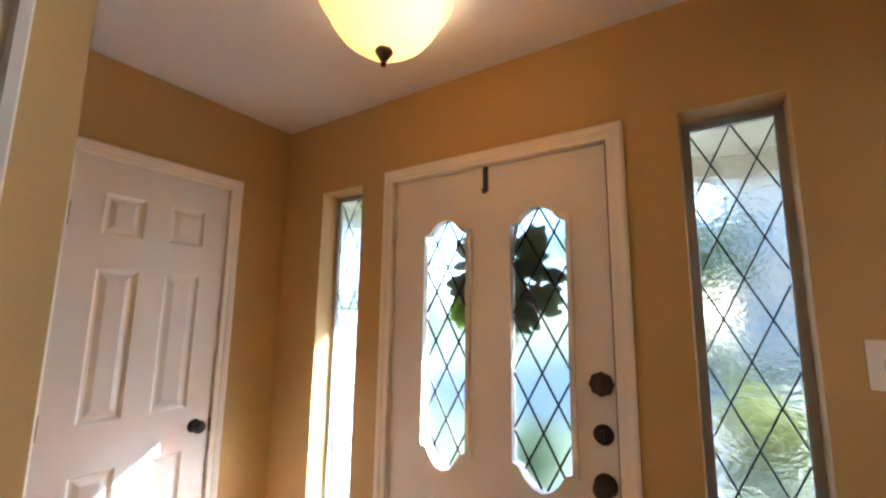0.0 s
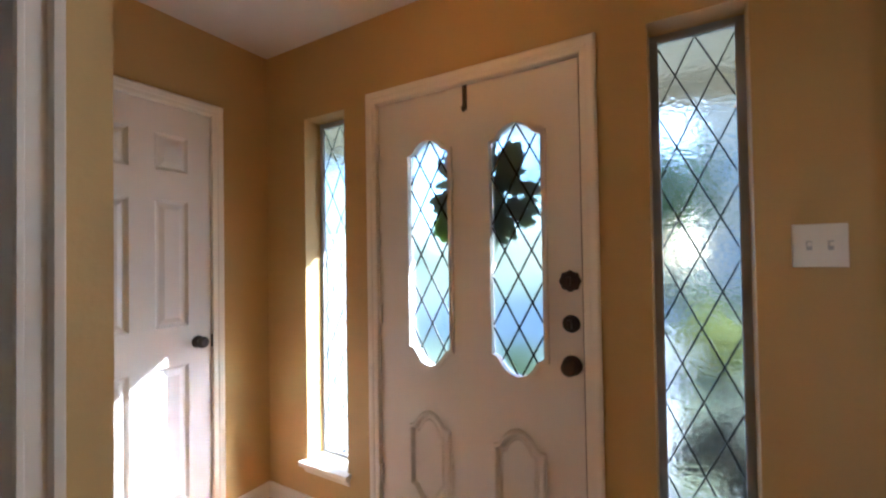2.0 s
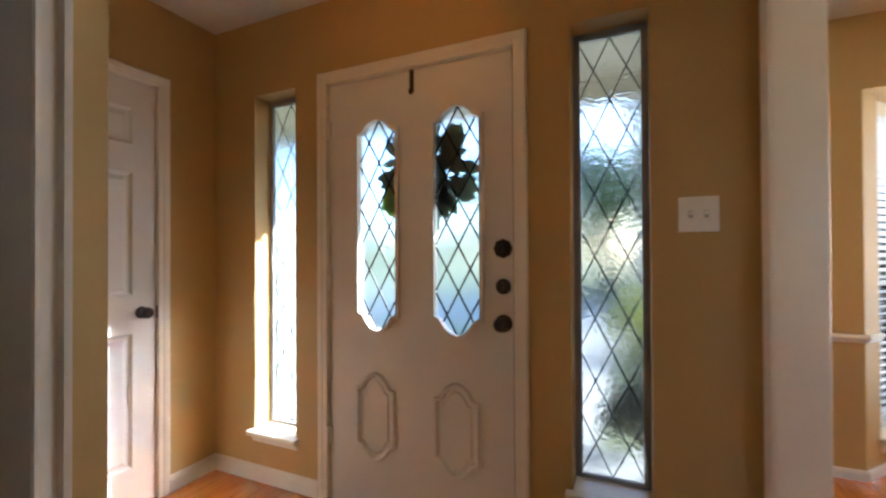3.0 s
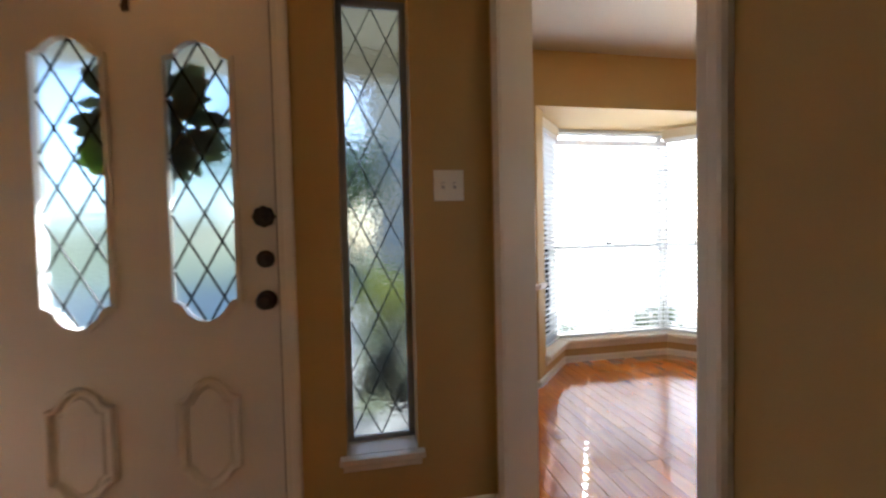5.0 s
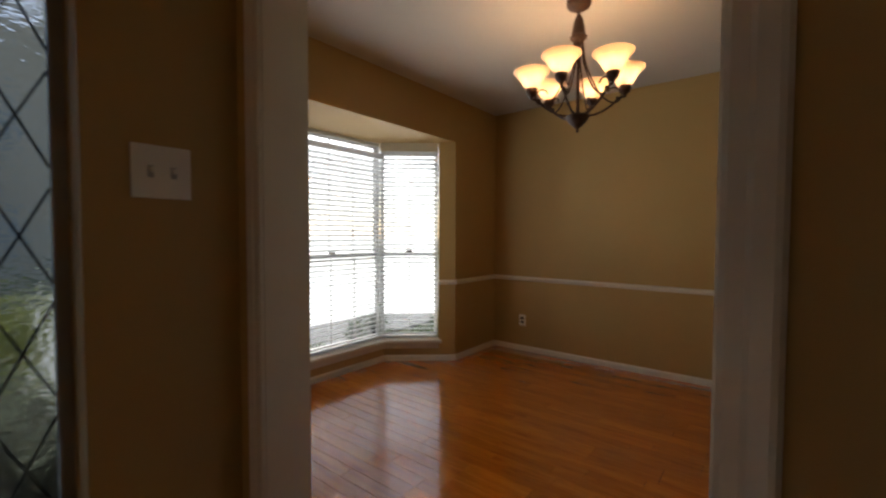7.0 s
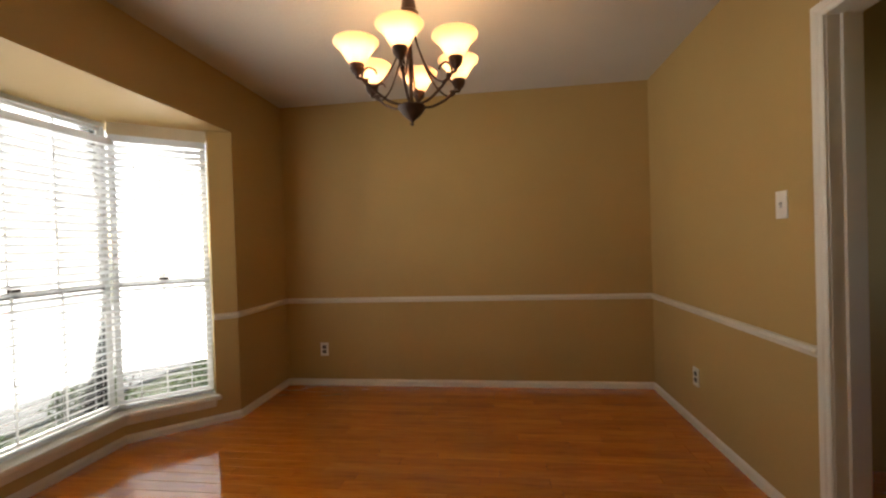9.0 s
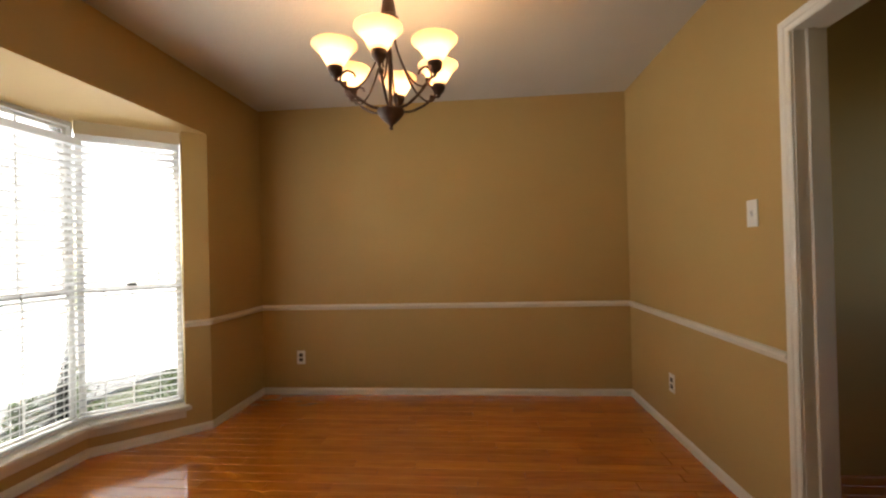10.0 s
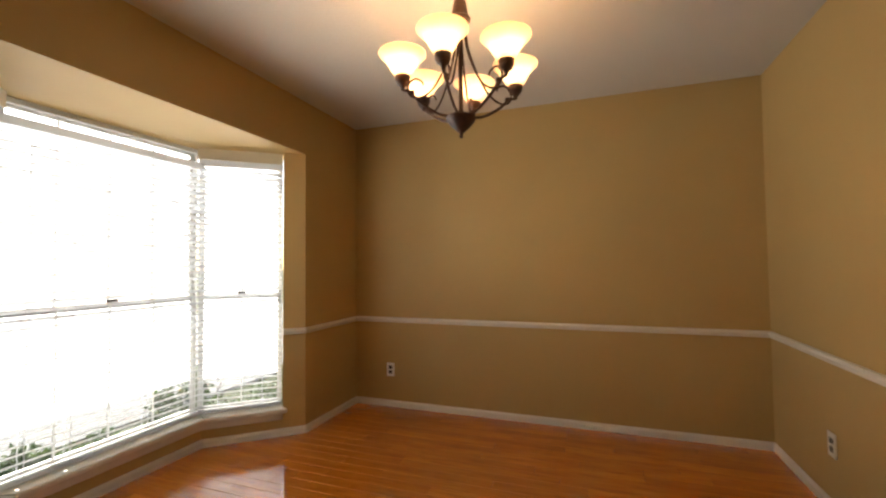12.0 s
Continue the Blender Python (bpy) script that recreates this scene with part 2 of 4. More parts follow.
def plate(outer, holes, depth, axes):
    """A flat plate with holes. outer and holes: outlines (u, v); axes: origin, u, v and the way of its depth."""
    o, u, v, w = (Vector(a) for a in axes)
    bm = bmesh.new()
    edges = []
    for loop in (outer, *holes):
        vs = [bm.verts.new(o + u * a + v * b) for a, b in loop]
        edges += [bm.edges.new((vs[i], vs[(i + 1) % len(vs)])) for i in range(len(vs))]
    bmesh.ops.triangle_fill(bm, use_beauty=True, use_dissolve=False, edges=edges)
    faces = list(bm.faces)
    ext = bmesh.ops.extrude_face_region(bm, geom=faces)
    bmesh.ops.translate(bm, vec=w * depth, verts=[g for g in ext["geom"] if isinstance(g, bmesh.types.BMVert)])
    return bm


def rect(a0, a1, b0, b1):
    return [(a0, b0), (a1, b0), (a1, b1), (a0, b1)]


def ring(outline, inner, depth, axes):
    return plate(outline, [inner], depth, axes)


def lathe(profile, steps=32, center=(0, 0, 0), bm=None, cap=True):
    bm = bm or bmesh.new()
    rows = []
    for r, z in profile:
        if r < 1e-5:
            rows.append([bm.verts.new((center[0], center[1], center[2] + z))])
        else:
            rows.append([bm.verts.new((center[0] + r * math.cos(a * math.tau / steps), center[1] + r * math.sin(a * math.tau / steps), center[2] + z)) for a in range(steps)])
    for p, q in zip(rows, rows[1:]):
        for i in range(steps):
            j = (i + 1) % steps
            f = [p[i % len(p)], p[j % len(p)], q[j % len(q)], q[i % len(q)]]
            f = list(dict.fromkeys(f))
            if len(f) > 2:
                bm.faces.new(f)
    return bm


def tube(points, radius, sides=8, bm=None):
    """A round rod along points; radius a number or one for each point."""
    bm = bm or bmesh.new()
    pts = [Vector(p) for p in points]
    rad = radius if isinstance(radius, (list, tuple)) else [radius] * len(pts)
    rows = []
    side = None
    for i, p in enumerate(pts):
        d = (pts[min(i + 1, len(pts) - 1)] - pts[max(i - 1, 0)]).normalized()
        if side is None:
            side = d.orthogonal().normalized()
        side = (side - d * side.dot(d)).normalized()
        up = d.cross(side)
        rows.append([bm.verts.new(p + (side * math.cos(a * math.tau / sides) + up * math.sin(a * math.tau / sides)) * rad[i]) for a in range(sides)])
    for a, b in zip(rows, rows[1:]):
        for i in range(sides):
            j = (i + 1) % sides
            bm.faces.new((a[i], a[j], b[j], b[i]))
    bm.faces.new(rows[0][::-1])
    bm.faces.new(rows[-1])
    return bm


def curve(points, steps=6):
    """Catmull-Rom through points."""
    p = [Vector(q) for q in points]
    p = [p[0] * 2 - p[1], *p, p[-1] * 2 - p[-2]]
    out = []
    for i in range(1, len(p) - 2):
        for k in range(steps):
            t = k / steps
            a, b, c, d = p[i - 1:i + 3]
            out.append(0.5 * ((2 * b) + (c - a) * t + (2 * a - 5 * b + 4 * c - d) * t * t + (3 * b - a - 3 * c + d) * t ** 3))
    out.append(p[-2])
    return out


CASE = [(0.0, 0.0), (0.0, 0.009), (0.006, 0.012), (0.022, 0.012), (0.028, 0.016), (0.046, 0.018), (0.052, 0.016), (0.057, 0.010), (0.057, 0.0)]

CASE_BEADED = [(0.0, 0.0), (0.0, 0.009), (0.002, 0.013), (0.007, 0.013), (0.009, 0.007), (0.025, 0.009), (0.028, 0.017), (0.036, 0.018), (0.039, 0.010), (0.039, 0.0)]


def casing(origin, along, out, width, height, profile=CASE, closed=False, scale=1.0):
    """A mitred trim round an opening: its lower corner, the way along it, the way out of the wall."""
    o, a, n, z = Vector(origin), Vector(along), Vector(out), Vector((0, 0, 1))
    bm = bmesh.new()
    rows = []
    for u, d in profile:
        u, d = u * scale, d
        low = -u if closed else 0.0
        rows.append([bm.verts.new(o + a * x + z * h + n * d) for x, h in ((-u, low), (-u, height + u), (width + u, height + u), (width + u, low))])
    last = 4 if closed else 3
    for p, q in zip(rows, rows[1:]):
        for i in range(last):
            j = (i + 1) % 4
            bm.faces.new((p[i], p[j], q[j], q[i]))
    if not closed:
        bm.faces.new([r[0] for r in rows])
        bm.faces.new([r[3] for r in rows])
    return bm


def run(profile, a, b, out):
    """A moulding of a profile (out, z) laid from a to b."""
    a, b, n = Vector(a), Vector(b), Vector(out).normalized()
    bm = bmesh.new()
    rows = [[bm.verts.new(p + n * d + Vector((0, 0, z))) for d, z in profile] for p in (a, b)]
    k = len(profile)
    for i in range(k):
        j = (i + 1) % k
        bm.faces.new((rows[0][i], rows[0][j], rows[1][j], rows[1][i]))
    bm.faces.new(rows[0])
    bm.faces.new(rows[1][::-1])
    return bm


# ---- plan ----
H = 2.46
XP, XD = 2.54, 2.66
XE, YN, YS = 5.90, 1.265, -1.83
T = 0.14
BAY = [Vector((3.28, YN, 0)), Vector((3.735, 1.77, 0)), Vector((4.750, 1.77, 0)), Vector((5.188, YN, 0))]
BAY_TOP, SILL = 2.060, 0.200
DOOR_X0, DOOR_X1, DOOR_H = 0.795, 1.724, 2.038
SL = (0.305, 0.588, 0.26, 2.06)
SR = (1.945, 2.220, 0.300, 2.085)
OP_Y0, OP_Y1, OP_H = -1.054, -0.126, 2.05
SD_X0, SD_X1, SD_H = 3.10, 4.085, 2.0
CL_Y0, CL_Y1, CL_H = -0.935, -0.325, 2.04
XS, YA = 1.50, -1.320
YB = -3.2
HD_Y0, HD_Y1 = -2.19, -1.406

# ---- structure ----


def wall(name, outer, holes, depth, axes, mat=WALL, label=""):
    doors = sorted((h for h in holes if h[0][1] < 0.01), key=lambda h: h[0][0])
    holes = [h for h in holes if h[0][1] >= 0.01]
    (a0, z0), (a1, _), (_, z1), _ = outer
    outer = [(a0, z0)]
    for h in doors:
        outer += [(h[0][0], z0), (h[0][0], h[2][1]), (h[1][0], h[2][1]), (h[1][0], z0)]
    outer += [(a1, z0), (a1, z1), (a0, z1)]
    return part(name, plate(outer, holes, depth, axes), mat, None, label, kind="structure")


wall("wall_front", rect(-T, XP, 0, H), [rect(SL[0], SL[1], SL[2], SL[3]), rect(DOOR_X0 - 0.02, DOOR_X1 + 0.02, 0.0012, DOOR_H + 0.02), rect(SR[0], SR[1], SR[2], SR[3])],
     T, ((0, 0, 0), (1, 0, 0), (0, 0, 1), (0, 1, 0)), label="tan painted entry wall with a front door and two narrow windows")
wall("wall_closet", rect(YA, 0, 0, H), [rect(CL_Y0 - 0.02, CL_Y1 + 0.02, 0.0012, CL_H + 0.02)], -T, ((0, 0, 0), (0, 1, 0), (0, 0, 1), (1, 0, 0)),
     label="tan painted wall with a closet door")
wall("wall_alcove", rect(-T, XS, 0, H), [], -0.0755, ((0, YA, 0), (1, 0, 0), (0, 0, 1), (0, 1, 0)), label="tan painted wall of the entry recess")
wall("wall_hall", rect(YB, YA - 0.0757, 0, H), [rect(HD_Y0 - 0.02, HD_Y1 + 0.0195, 0.0012, 2.05)], -0.12, ((XS, 0, 0), (0, 1, 0), (0, 0, 1), (1, 0, 0)),
     label="tan painted hall wall with a white door")
wall("wall_partition", rect(YB, YN + T, 0, H), [rect(OP_Y0 - 0.016, OP_Y1 + 0.016, 0.0012, OP_H + 0.016)], XD - XP, ((XP, 0, 0), (0, 1, 0), (0, 0, 1), (1, 0, 0)),
     label="tan painted partition with a cased opening to the dining room")
wall("wall_back", rect(XS - 0.12, XP, 0, H), [], -T, ((0, YB, 0), (1, 0, 0), (0, 0, 1), (0, 1, 0)), label="plain tan wall")
wall("wall_dining_front", rect(XD, XE + T, 0, H), [rect(BAY[0].x, BAY[3].x, 0.0012, BAY_TOP + 0.102)], T, ((0, YN, 0), (1, 0, 0), (0, 0, 1), (0, 1, 0)),
     label="tan painted dining room wall with a bay window")
wall("wall_dining_end", rect(YS - T, YN, 0, H), [], T, ((XE, 0, 0), (0, 1, 0), (0, 0, 1), (1, 0, 0)), label="plain tan painted dining room wall")
wall("wall_dining_inner", rect(XD, XE, 0, H), [rect(SD_X0 - 0.016, SD_X1 + 0.016, 0.0012, SD_H + 0.016)], -0.12, ((0, YS, 0), (1, 0, 0), (0, 0, 1), (0, 1, 0)),
     label="tan painted dining room wall with a cased doorway")
wall("wall_beyond_side", rect(-3.6, YS - 0.12, 0, H), [], T, ((4.72, 0, 0), (0, 1, 0), (0, 0, 1), (1, 0, 0)), label="plain tan wall in the next room, lit by a weak added lamp")
# unseen opening, added only to hold the fill lamp
wall("wall_beyond_back", rect(XD, 4.72, 0, H), [rect(3.1, 4.3, 1.0, 2.05)], -T, ((0, -3.6, 0), (1, 0, 0), (0, 0, 1), (0, 1, 0)), label="plain tan wall in the next room, lit by a weak added lamp")
wall("wall_beyond_near", rect(-3.6, YB, 0, H), [], T, ((XD - T, 0, 0), (0, 1, 0), (0, 0, 1), (1, 0, 0)), label="plain tan wall")

part("ceiling", boxed(-T, XE + T, -3.74, YN + T, H, H + 0.12), CEIL, None, "white textured flat ceiling", kind="structure")

# floor: a dark bed under the boards
bm = bmesh.new()
vs = [bm.verts.new(p) for p in ((-T, -3.74, -0.016), (XE + T, -3.74, -0.016), (XE + T, YN + T, -0.016), (BAY[3].x + 0.12, YN + T, -0.016), (BAY[2].x + 0.12, 1.90, -0.016), (BAY[1].x - 0.12, 1.90, -0.016), (BAY[0].x - 0.12, YN + T, -0.016), (XP, YN + T, -0.016), (XP, T, -0.016), (-T, T, -0.016))]
bm.faces.new(vs)
ext = bmesh.ops.extrude_face_region(bm, geom=list(bm.faces))
bmesh.ops.translate(bm, vec=(0, 0, -0.10), verts=[g for g in ext["geom"] if isinstance(g, bmesh.types.BMVert)])
floor_ob = part("floor", bm, SUBFLOOR, None, "glossy orange-brown hardwood strip floor", kind="structure")

# ---- bay ----


def bay_outward(a, b):
    d = (b - a).normalized()
    return Vector((-d.y, d.x, 0))


bay = thing("wall_bay", (0, 0, 0), "low tan wall under the bay window with narrow side piers", kind="structure")
OFF = 0.13
b_out = []
for i, p in enumerate(BAY):
    if i in (0, 3):
        n = bay_outward(BAY[0], BAY[1]) if i == 0 else bay_outward(BAY[2], BAY[3])
        b_out.append(p + n * OFF)
    else:
        n1 = bay_outward(BAY[i - 1], BAY[i])
        n2 = bay_outward(BAY[i], BAY[i + 1])
        m = (n1 + n2).normalized()
        b_out.append(p + m * (OFF / m.dot(n1)))


def prism(poly, z0, z1):
    bm = bmesh.new()
    f = bm.faces.new([bm.verts.new((p.x, p.y, z0)) for p in poly])
    ext = bmesh.ops.extrude_face_region(bm, geom=[f])
    bmesh.ops.translate(bm, vec=(0, 0, z1 - z0), verts=[g for g in ext["geom"] if isinstance(g, bmesh.types.BMVert)])
    return bm


for i in range(3):
    part("apron_wall", prism([BAY[i], BAY[i + 1], b_out[i + 1], b_out[i]], 0.0, SILL - 0.035), WALL, bay)
PIER = 0.155
for i, j in ((0, 1), (3, 2)):
    d = (BAY[j] - BAY[i]).normalized()
    e = (b_out[j] - b_out[i]).normalized()
    part("pier", prism([BAY[i], BAY[i] + d * PIER, b_out[i] + e * PIER, b_out[i]], SILL - 0.035, BAY_TOP), WALL, bay)
SX0, SX1 = BAY[0].x + 0.001, BAY[3].x - 0.001
part("soffit", prism([Vector(p) for p in ((SX0 - 0.001, YN - 0.0015, 0), (SX1 + 0.001, YN - 0.0015, 0), (SX1, YN + T + 0.002, 0), (SX1 + 0.2, YN + T + 0.002, 0), (b_out[2].x + 0.12, b_out[2].y + 0.12, 0), (b_out[1].x - 0.12, b_out[1].y + 0.12, 0), (SX0 - 0.2, YN + T + 0.002, 0), (SX0, YN + T + 0.002, 0))], BAY_TOP, BAY_TOP + 0.1018), WALL, bay)

# stool (inner sill) of the bay: one board for each side, mitred
inn, out_ = [], []
for i, p in enumerate(BAY):
    n1 = bay_outward(BAY[max(i - 1, 0)], BAY[max(i, 1)])
    n2 = bay_outward(BAY[min(i, 2)], BAY[min(i + 1, 3)])
    m = (n1 + n2).normalized()
    k = 1 / m.dot(n1)
    inn.append(p - m * 0.045 * k)
    out_.append(p + m * 0.115 * k)
ds = (BAY[1] - BAY[0]).normalized()
de = (BAY[2] - BAY[3]).normalized()
inn[0] += ds * (PIER - 0.03)
out_[0] += ds * PIER
inn[3] += de * (PIER - 0.03)
out_[3] += de * PIER
sill_bay = thing("window_sill_bay", (0, 0, 0), "white painted bay window sill with a moulded apron", "window sill", kind="structure")
for i in range(3):
    bm = prism([inn[i], inn[i + 1], out_[i + 1], out_[i]], SILL - 0.030, SILL)
    bmesh.ops.bevel(bm, geom=[e for e in bm.edges if abs(e.verts[0].co.z - e.verts[1].co.z) < 1e-4], offset=0.006, segments=2, affect="EDGES")
    part("stool", bm, TRIM, sill_bay)
for i in range(3):
    n = -bay_outward(BAY[i], BAY[i + 1])
    a, b = BAY[i].copy(), BAY[i + 1].copy()
    if i == 0:
        a += ds * PIER
    if i == 2:
        b += de * PIER
    part("apron", run([(0.0, SILL - 0.085), (0.010, SILL - 0.080), (0.014, SILL - 0.045), (0.020, SILL - 0.032), (0.0, SILL - 0.032)], a, b, n), TRIM, sill_bay)


def glass_pane(name, bm, mat, parent, label=""):
    ob = part(name, bm, mat, parent, label)
    ob.visible_shadow = False
    return ob


def bay_window(i, cols, label):
    """One window of the bay in its own frame: x along the wall, y outward, z up."""
    a, b = out_[i], out_[i + 1]
    w = (b - a).length
    turn = math.atan2((b - a).y, (b - a).x)
    win = thing("bay_window", (a.x, a.y, SILL), label, "window", "windows of the bay", turn=turn)
    h = BAY_TOP - SILL
    part("frame", plate(rect(0.004, w - 0.004, 0.003, h - 0.003), [rect(0.017, w - 0.017, 0.014, h - 0.030)], 0.05, ((0, 0.002, 0), (1, 0, 0), (0, 0, 1), (0, 1, 0))), VINYL, win, "white window frame")
    mid = 1.005 - SILL
    for name, z0, z1, y in (("lower_sash", 0.015, mid + 0.02, 0.006), ("upper_sash", mid - 0.02, h - 0.030, 0.028)):
        sash = part(name, plate(rect(0.018, w - 0.018, z0, z1), [rect(0.040, w - 0.040, z0 + 0.022, z1 - 0.020)], 0.02, ((0, y, 0), (1, 0, 0), (0, 0, 1), (0, 1, 0))), VINYL, win)
        for k in range(1, cols):
            x = 0.040 + (w - 0.080) * k / cols
            part("muntin", boxed(x - 0.005, x + 0.005, y + 0.004, y + 0.012, z0 + 0.022, z1 - 0.020), VINYL, sash)
        glass_pane("pane", boxed(0.038, w - 0.038, y + 0.008, y + 0.010, z0 + 0.020, z1 - 0.018), CLEAR, sash)
    part("latch", boxed(w * 0.5 - 0.03, w * 0.5 + 0.03, -0.012, 0.006, mid + 0.02, mid + 0.036, 0.004), BRONZE, win, "dark sash latch")
    return win, w, h, turn


def blind(a, w, turn, label, tilt):
    bl = thing("window_blind", (a.x, a.y, SILL), label, "blind", "blinds of the bay window", turn=turn)
    h = BAY_TOP - SILL
    y = -0.042
    x0, x1 = 0.012, w - 0.012
    top = h - (0.125 if w < 0.9 else 0.155)
    if w < 0.9:
        part("valance", boxed(0.006, w - 0.006, y - 0.030, y - 0.024, h - 0.082, h - 0.004, 0.002), CREAM, bl, "cream valance")
    part("headrail", boxed(x0, x1, y - 0.026, y + 0.026, top, top + 0.045, 0.003), SLAT, bl)
    part("bottom_rail", boxed(x0, x1, y - 0.024, y + 0.024, 0.006, 0.026, 0.004), SLAT, bl)
    pitch = 0.0425
    count = int((top - 0.03) / pitch)
    cords = [0.14, w - 0.14] if w < 0.9 else [0.14, 0.33, 0.73, w - 0.15]
    # one slat with a slot for each cord, shared by all
    bm = bmesh.new()
    us = [x0]
    for c in cords:
        us += [c - 0.0055, c + 0.0055]
    us.append(x1)
    vs_ = [-0.026, -0.0055, 0.0055, 0.026]
    crown = {-0.026: 0.0, -0.0055: 0.003, 0.0055: 0.003, 0.026: 0.0}
    grid = {(u, v): bm.verts.new((u, v, crown[v])) for u in us for v in vs_}
    for k in range(len(us) - 1):
        for q in range(3):
            if q == 1 and k % 2 == 1:
                continue
            bm.faces.new([grid[us[k], vs_[q]], grid[us[k + 1], vs_[q]], grid[us[k + 1], vs_[q + 1]], grid[us[k], vs_[q + 1]]])
    ext = bmesh.ops.extrude_face_region(bm, geom=list(bm.faces))
    bmesh.ops.translate(bm, vec=(0, 0, 0.0028), verts=[g for g in ext["geom"] if isinstance(g, bmesh.types.BMVert)])
    me = mesh_of("slat", bm, SLAT)
    for k in range(count):
        s = new("slat", me)
        s.parent = bl
        s.location = (random.uniform(-0.001, 0.001), y, 0.045 + pitch * (k + 0.5) - 0.02)
        s.rotation_euler = (radians(tilt + random.uniform(-1.5, 1.5)), random.uniform(-0.0015, 0.0015), 0)
    for c in cords:
        for dy in (-0.027, 0.027):
            part("cord", boxed(c - 0.0012, c + 0.0012, y + dy - 0.001, y + dy + 0.001, 0.02, top), SLAT, bl)
    return bl


BLIND_TILT = -22
for i, cols, lab in ((0, 2, "white double-hung side window of the bay"), (1, 4, "wide white double-hung window in the middle of the bay"), (2, 2, "white double-hung side window of the bay")):
    win, w, h, turn = bay_window(i, cols, lab)
    blind(out_[i], w, turn, "white wide-slat horizontal blind, lowered and half open", BLIND_TILT)

# ---- trim ----
BASE = [(0.0, 0.0), (0.013, 0.0), (0.013, 0.036), (0.009, 0.044), (0.005, 0.051), (0.0, 0.053)]
BASEF = [(0.0, 0.0), (0.014, 0.0), (0.014, 0.058), (0.010, 0.070), (0.005, 0.082), (0.0, 0.084)]
RAIL = [(0.0, 0.722), (0.010, 0.724), (0.014, 0.734), (0.022, 0.744), (0.024, 0.752), (0.018, 0.764), (0.0, 0.766)]


def trim_run(name, prof, a, b, n, label):
    part(name, run(prof, (*a, 0), (*b, 0), (*n, 0)), TRIM, None, label, kind="structure")


E = 0.014
trim_run("baseboard", BASE, (XD, YN), (BAY[0].x, YN), (0, -1), "white dining room baseboard")
trim_run("baseboard", BASE, (BAY[3].x, YN), (XE - E, YN), (0, -1), "white dining room baseboard")
for i in range(3):
    n = -bay_outward(BAY[i], BAY[i + 1])
    trim_run("baseboard", BASE, tuple(BAY[i].xy), tuple(BAY[i + 1].xy), (n.x, n.y), "white dining room baseboard")
trim_run("baseboard", BASE, (XE, YN), (XE, YS), (-1, 0), "white dining room baseboard")
trim_run("baseboard", BASE, (SD_X1 + 0.057, YS), (XE - E, YS), (0, 1), "white dining room baseboard")
trim_run("baseboard", BASE, (XD + E, YS), (SD_X0 - 0.057, YS), (0, 1), "white dining room baseboard")
trim_run("baseboard", BASE, (XD, YS), (XD, OP_Y0 - 0.06), (1, 0), "white dining room baseboard")
trim_run("chair_rail", RAIL, (XD, YN), (BAY[0].x, YN), (0, -1), "white moulded chair rail")
trim_run("chair_rail", RAIL, (BAY[3].x, YN), (XE - 0.024, YN), (0, -1), "white moulded chair rail")
trim_run("chair_rail", RAIL, (XE, YN), (XE, YS), (-1, 0), "white moulded chair rail")
trim_run("chair_rail", RAIL, (SD_X1 + 0.057, YS), (XE - 0.024, YS), (0, 1), "white moulded chair rail")
trim_run("chair_rail", RAIL, (XD + 0.024, YS), (SD_X0 - 0.057, YS), (0, 1), "white moulded chair rail")
trim_run("chair_rail", RAIL, (XD, YS), (XD, OP_Y0 - 0.06), (1, 0), "white moulded chair rail")
for i, j in ((0, 1), (3, 2)):
    d = (BAY[j] - BAY[i]).normalized()
    n = -bay_outward(BAY[min(i, j)], BAY[max(i, j)])
    p = BAY[i] + d * (PIER - 0.004)
    trim_run("chair_rail", RAIL, tuple(BAY[i].xy), tuple(p.xy), (n.x, n.y), "white moulded chair rail")
trim_run("baseboard", BASEF, (E, 0), (DOOR_X0 - 0.06, 0), (0, -1), "white entry baseboard")
trim_run("baseboard", BASEF, (DOOR_X1 + 0.06, 0), (XP - E, 0), (0, -1), "white entry baseboard")
trim_run("baseboard", BASEF, (0, 0), (0, CL_Y1 + 0.06), (1, 0), "white entry baseboard")
trim_run("baseboard", BASEF, (0, CL_Y0 - 0.06), (0, YA), (1, 0), "white entry baseboard")
trim_run("baseboard", BASEF, (E, YA), (XS, YA), (0, 1), "white entry baseboard")
trim_run("baseboard", BASEF, (XS, YA), (XS, HD_Y1 + 0.04), (1, 0), "white entry baseboard")
trim_run("baseboard", BASEF, (XP, OP_Y0 - 0.06), (XP, YB), (-1, 0), "white entry baseboard")
trim_run("baseboard", BASEF, (XP, 0), (XP, OP_Y1 + 0.06), (-1, 0), "white entry baseboard")

# ---- door frames ----


def jamb(origin, along, into, width, height, depth, label):
    """A lining: two uprights and a head."""
    o, a, d, z = Vector(origin), Vector(along), Vector(into), Vector((0, 0, 1))
    t = 0.015
    bm = plate([(-t, 0.002), (0, 0.002), (0, height), (width, height), (width, 0.002), (width + t, 0.002), (width + t, height + t), (-t, height + t)], [], depth, (o, a, z, d))
    return part("jamb", bm, TRIM, None, label, kind="structure")


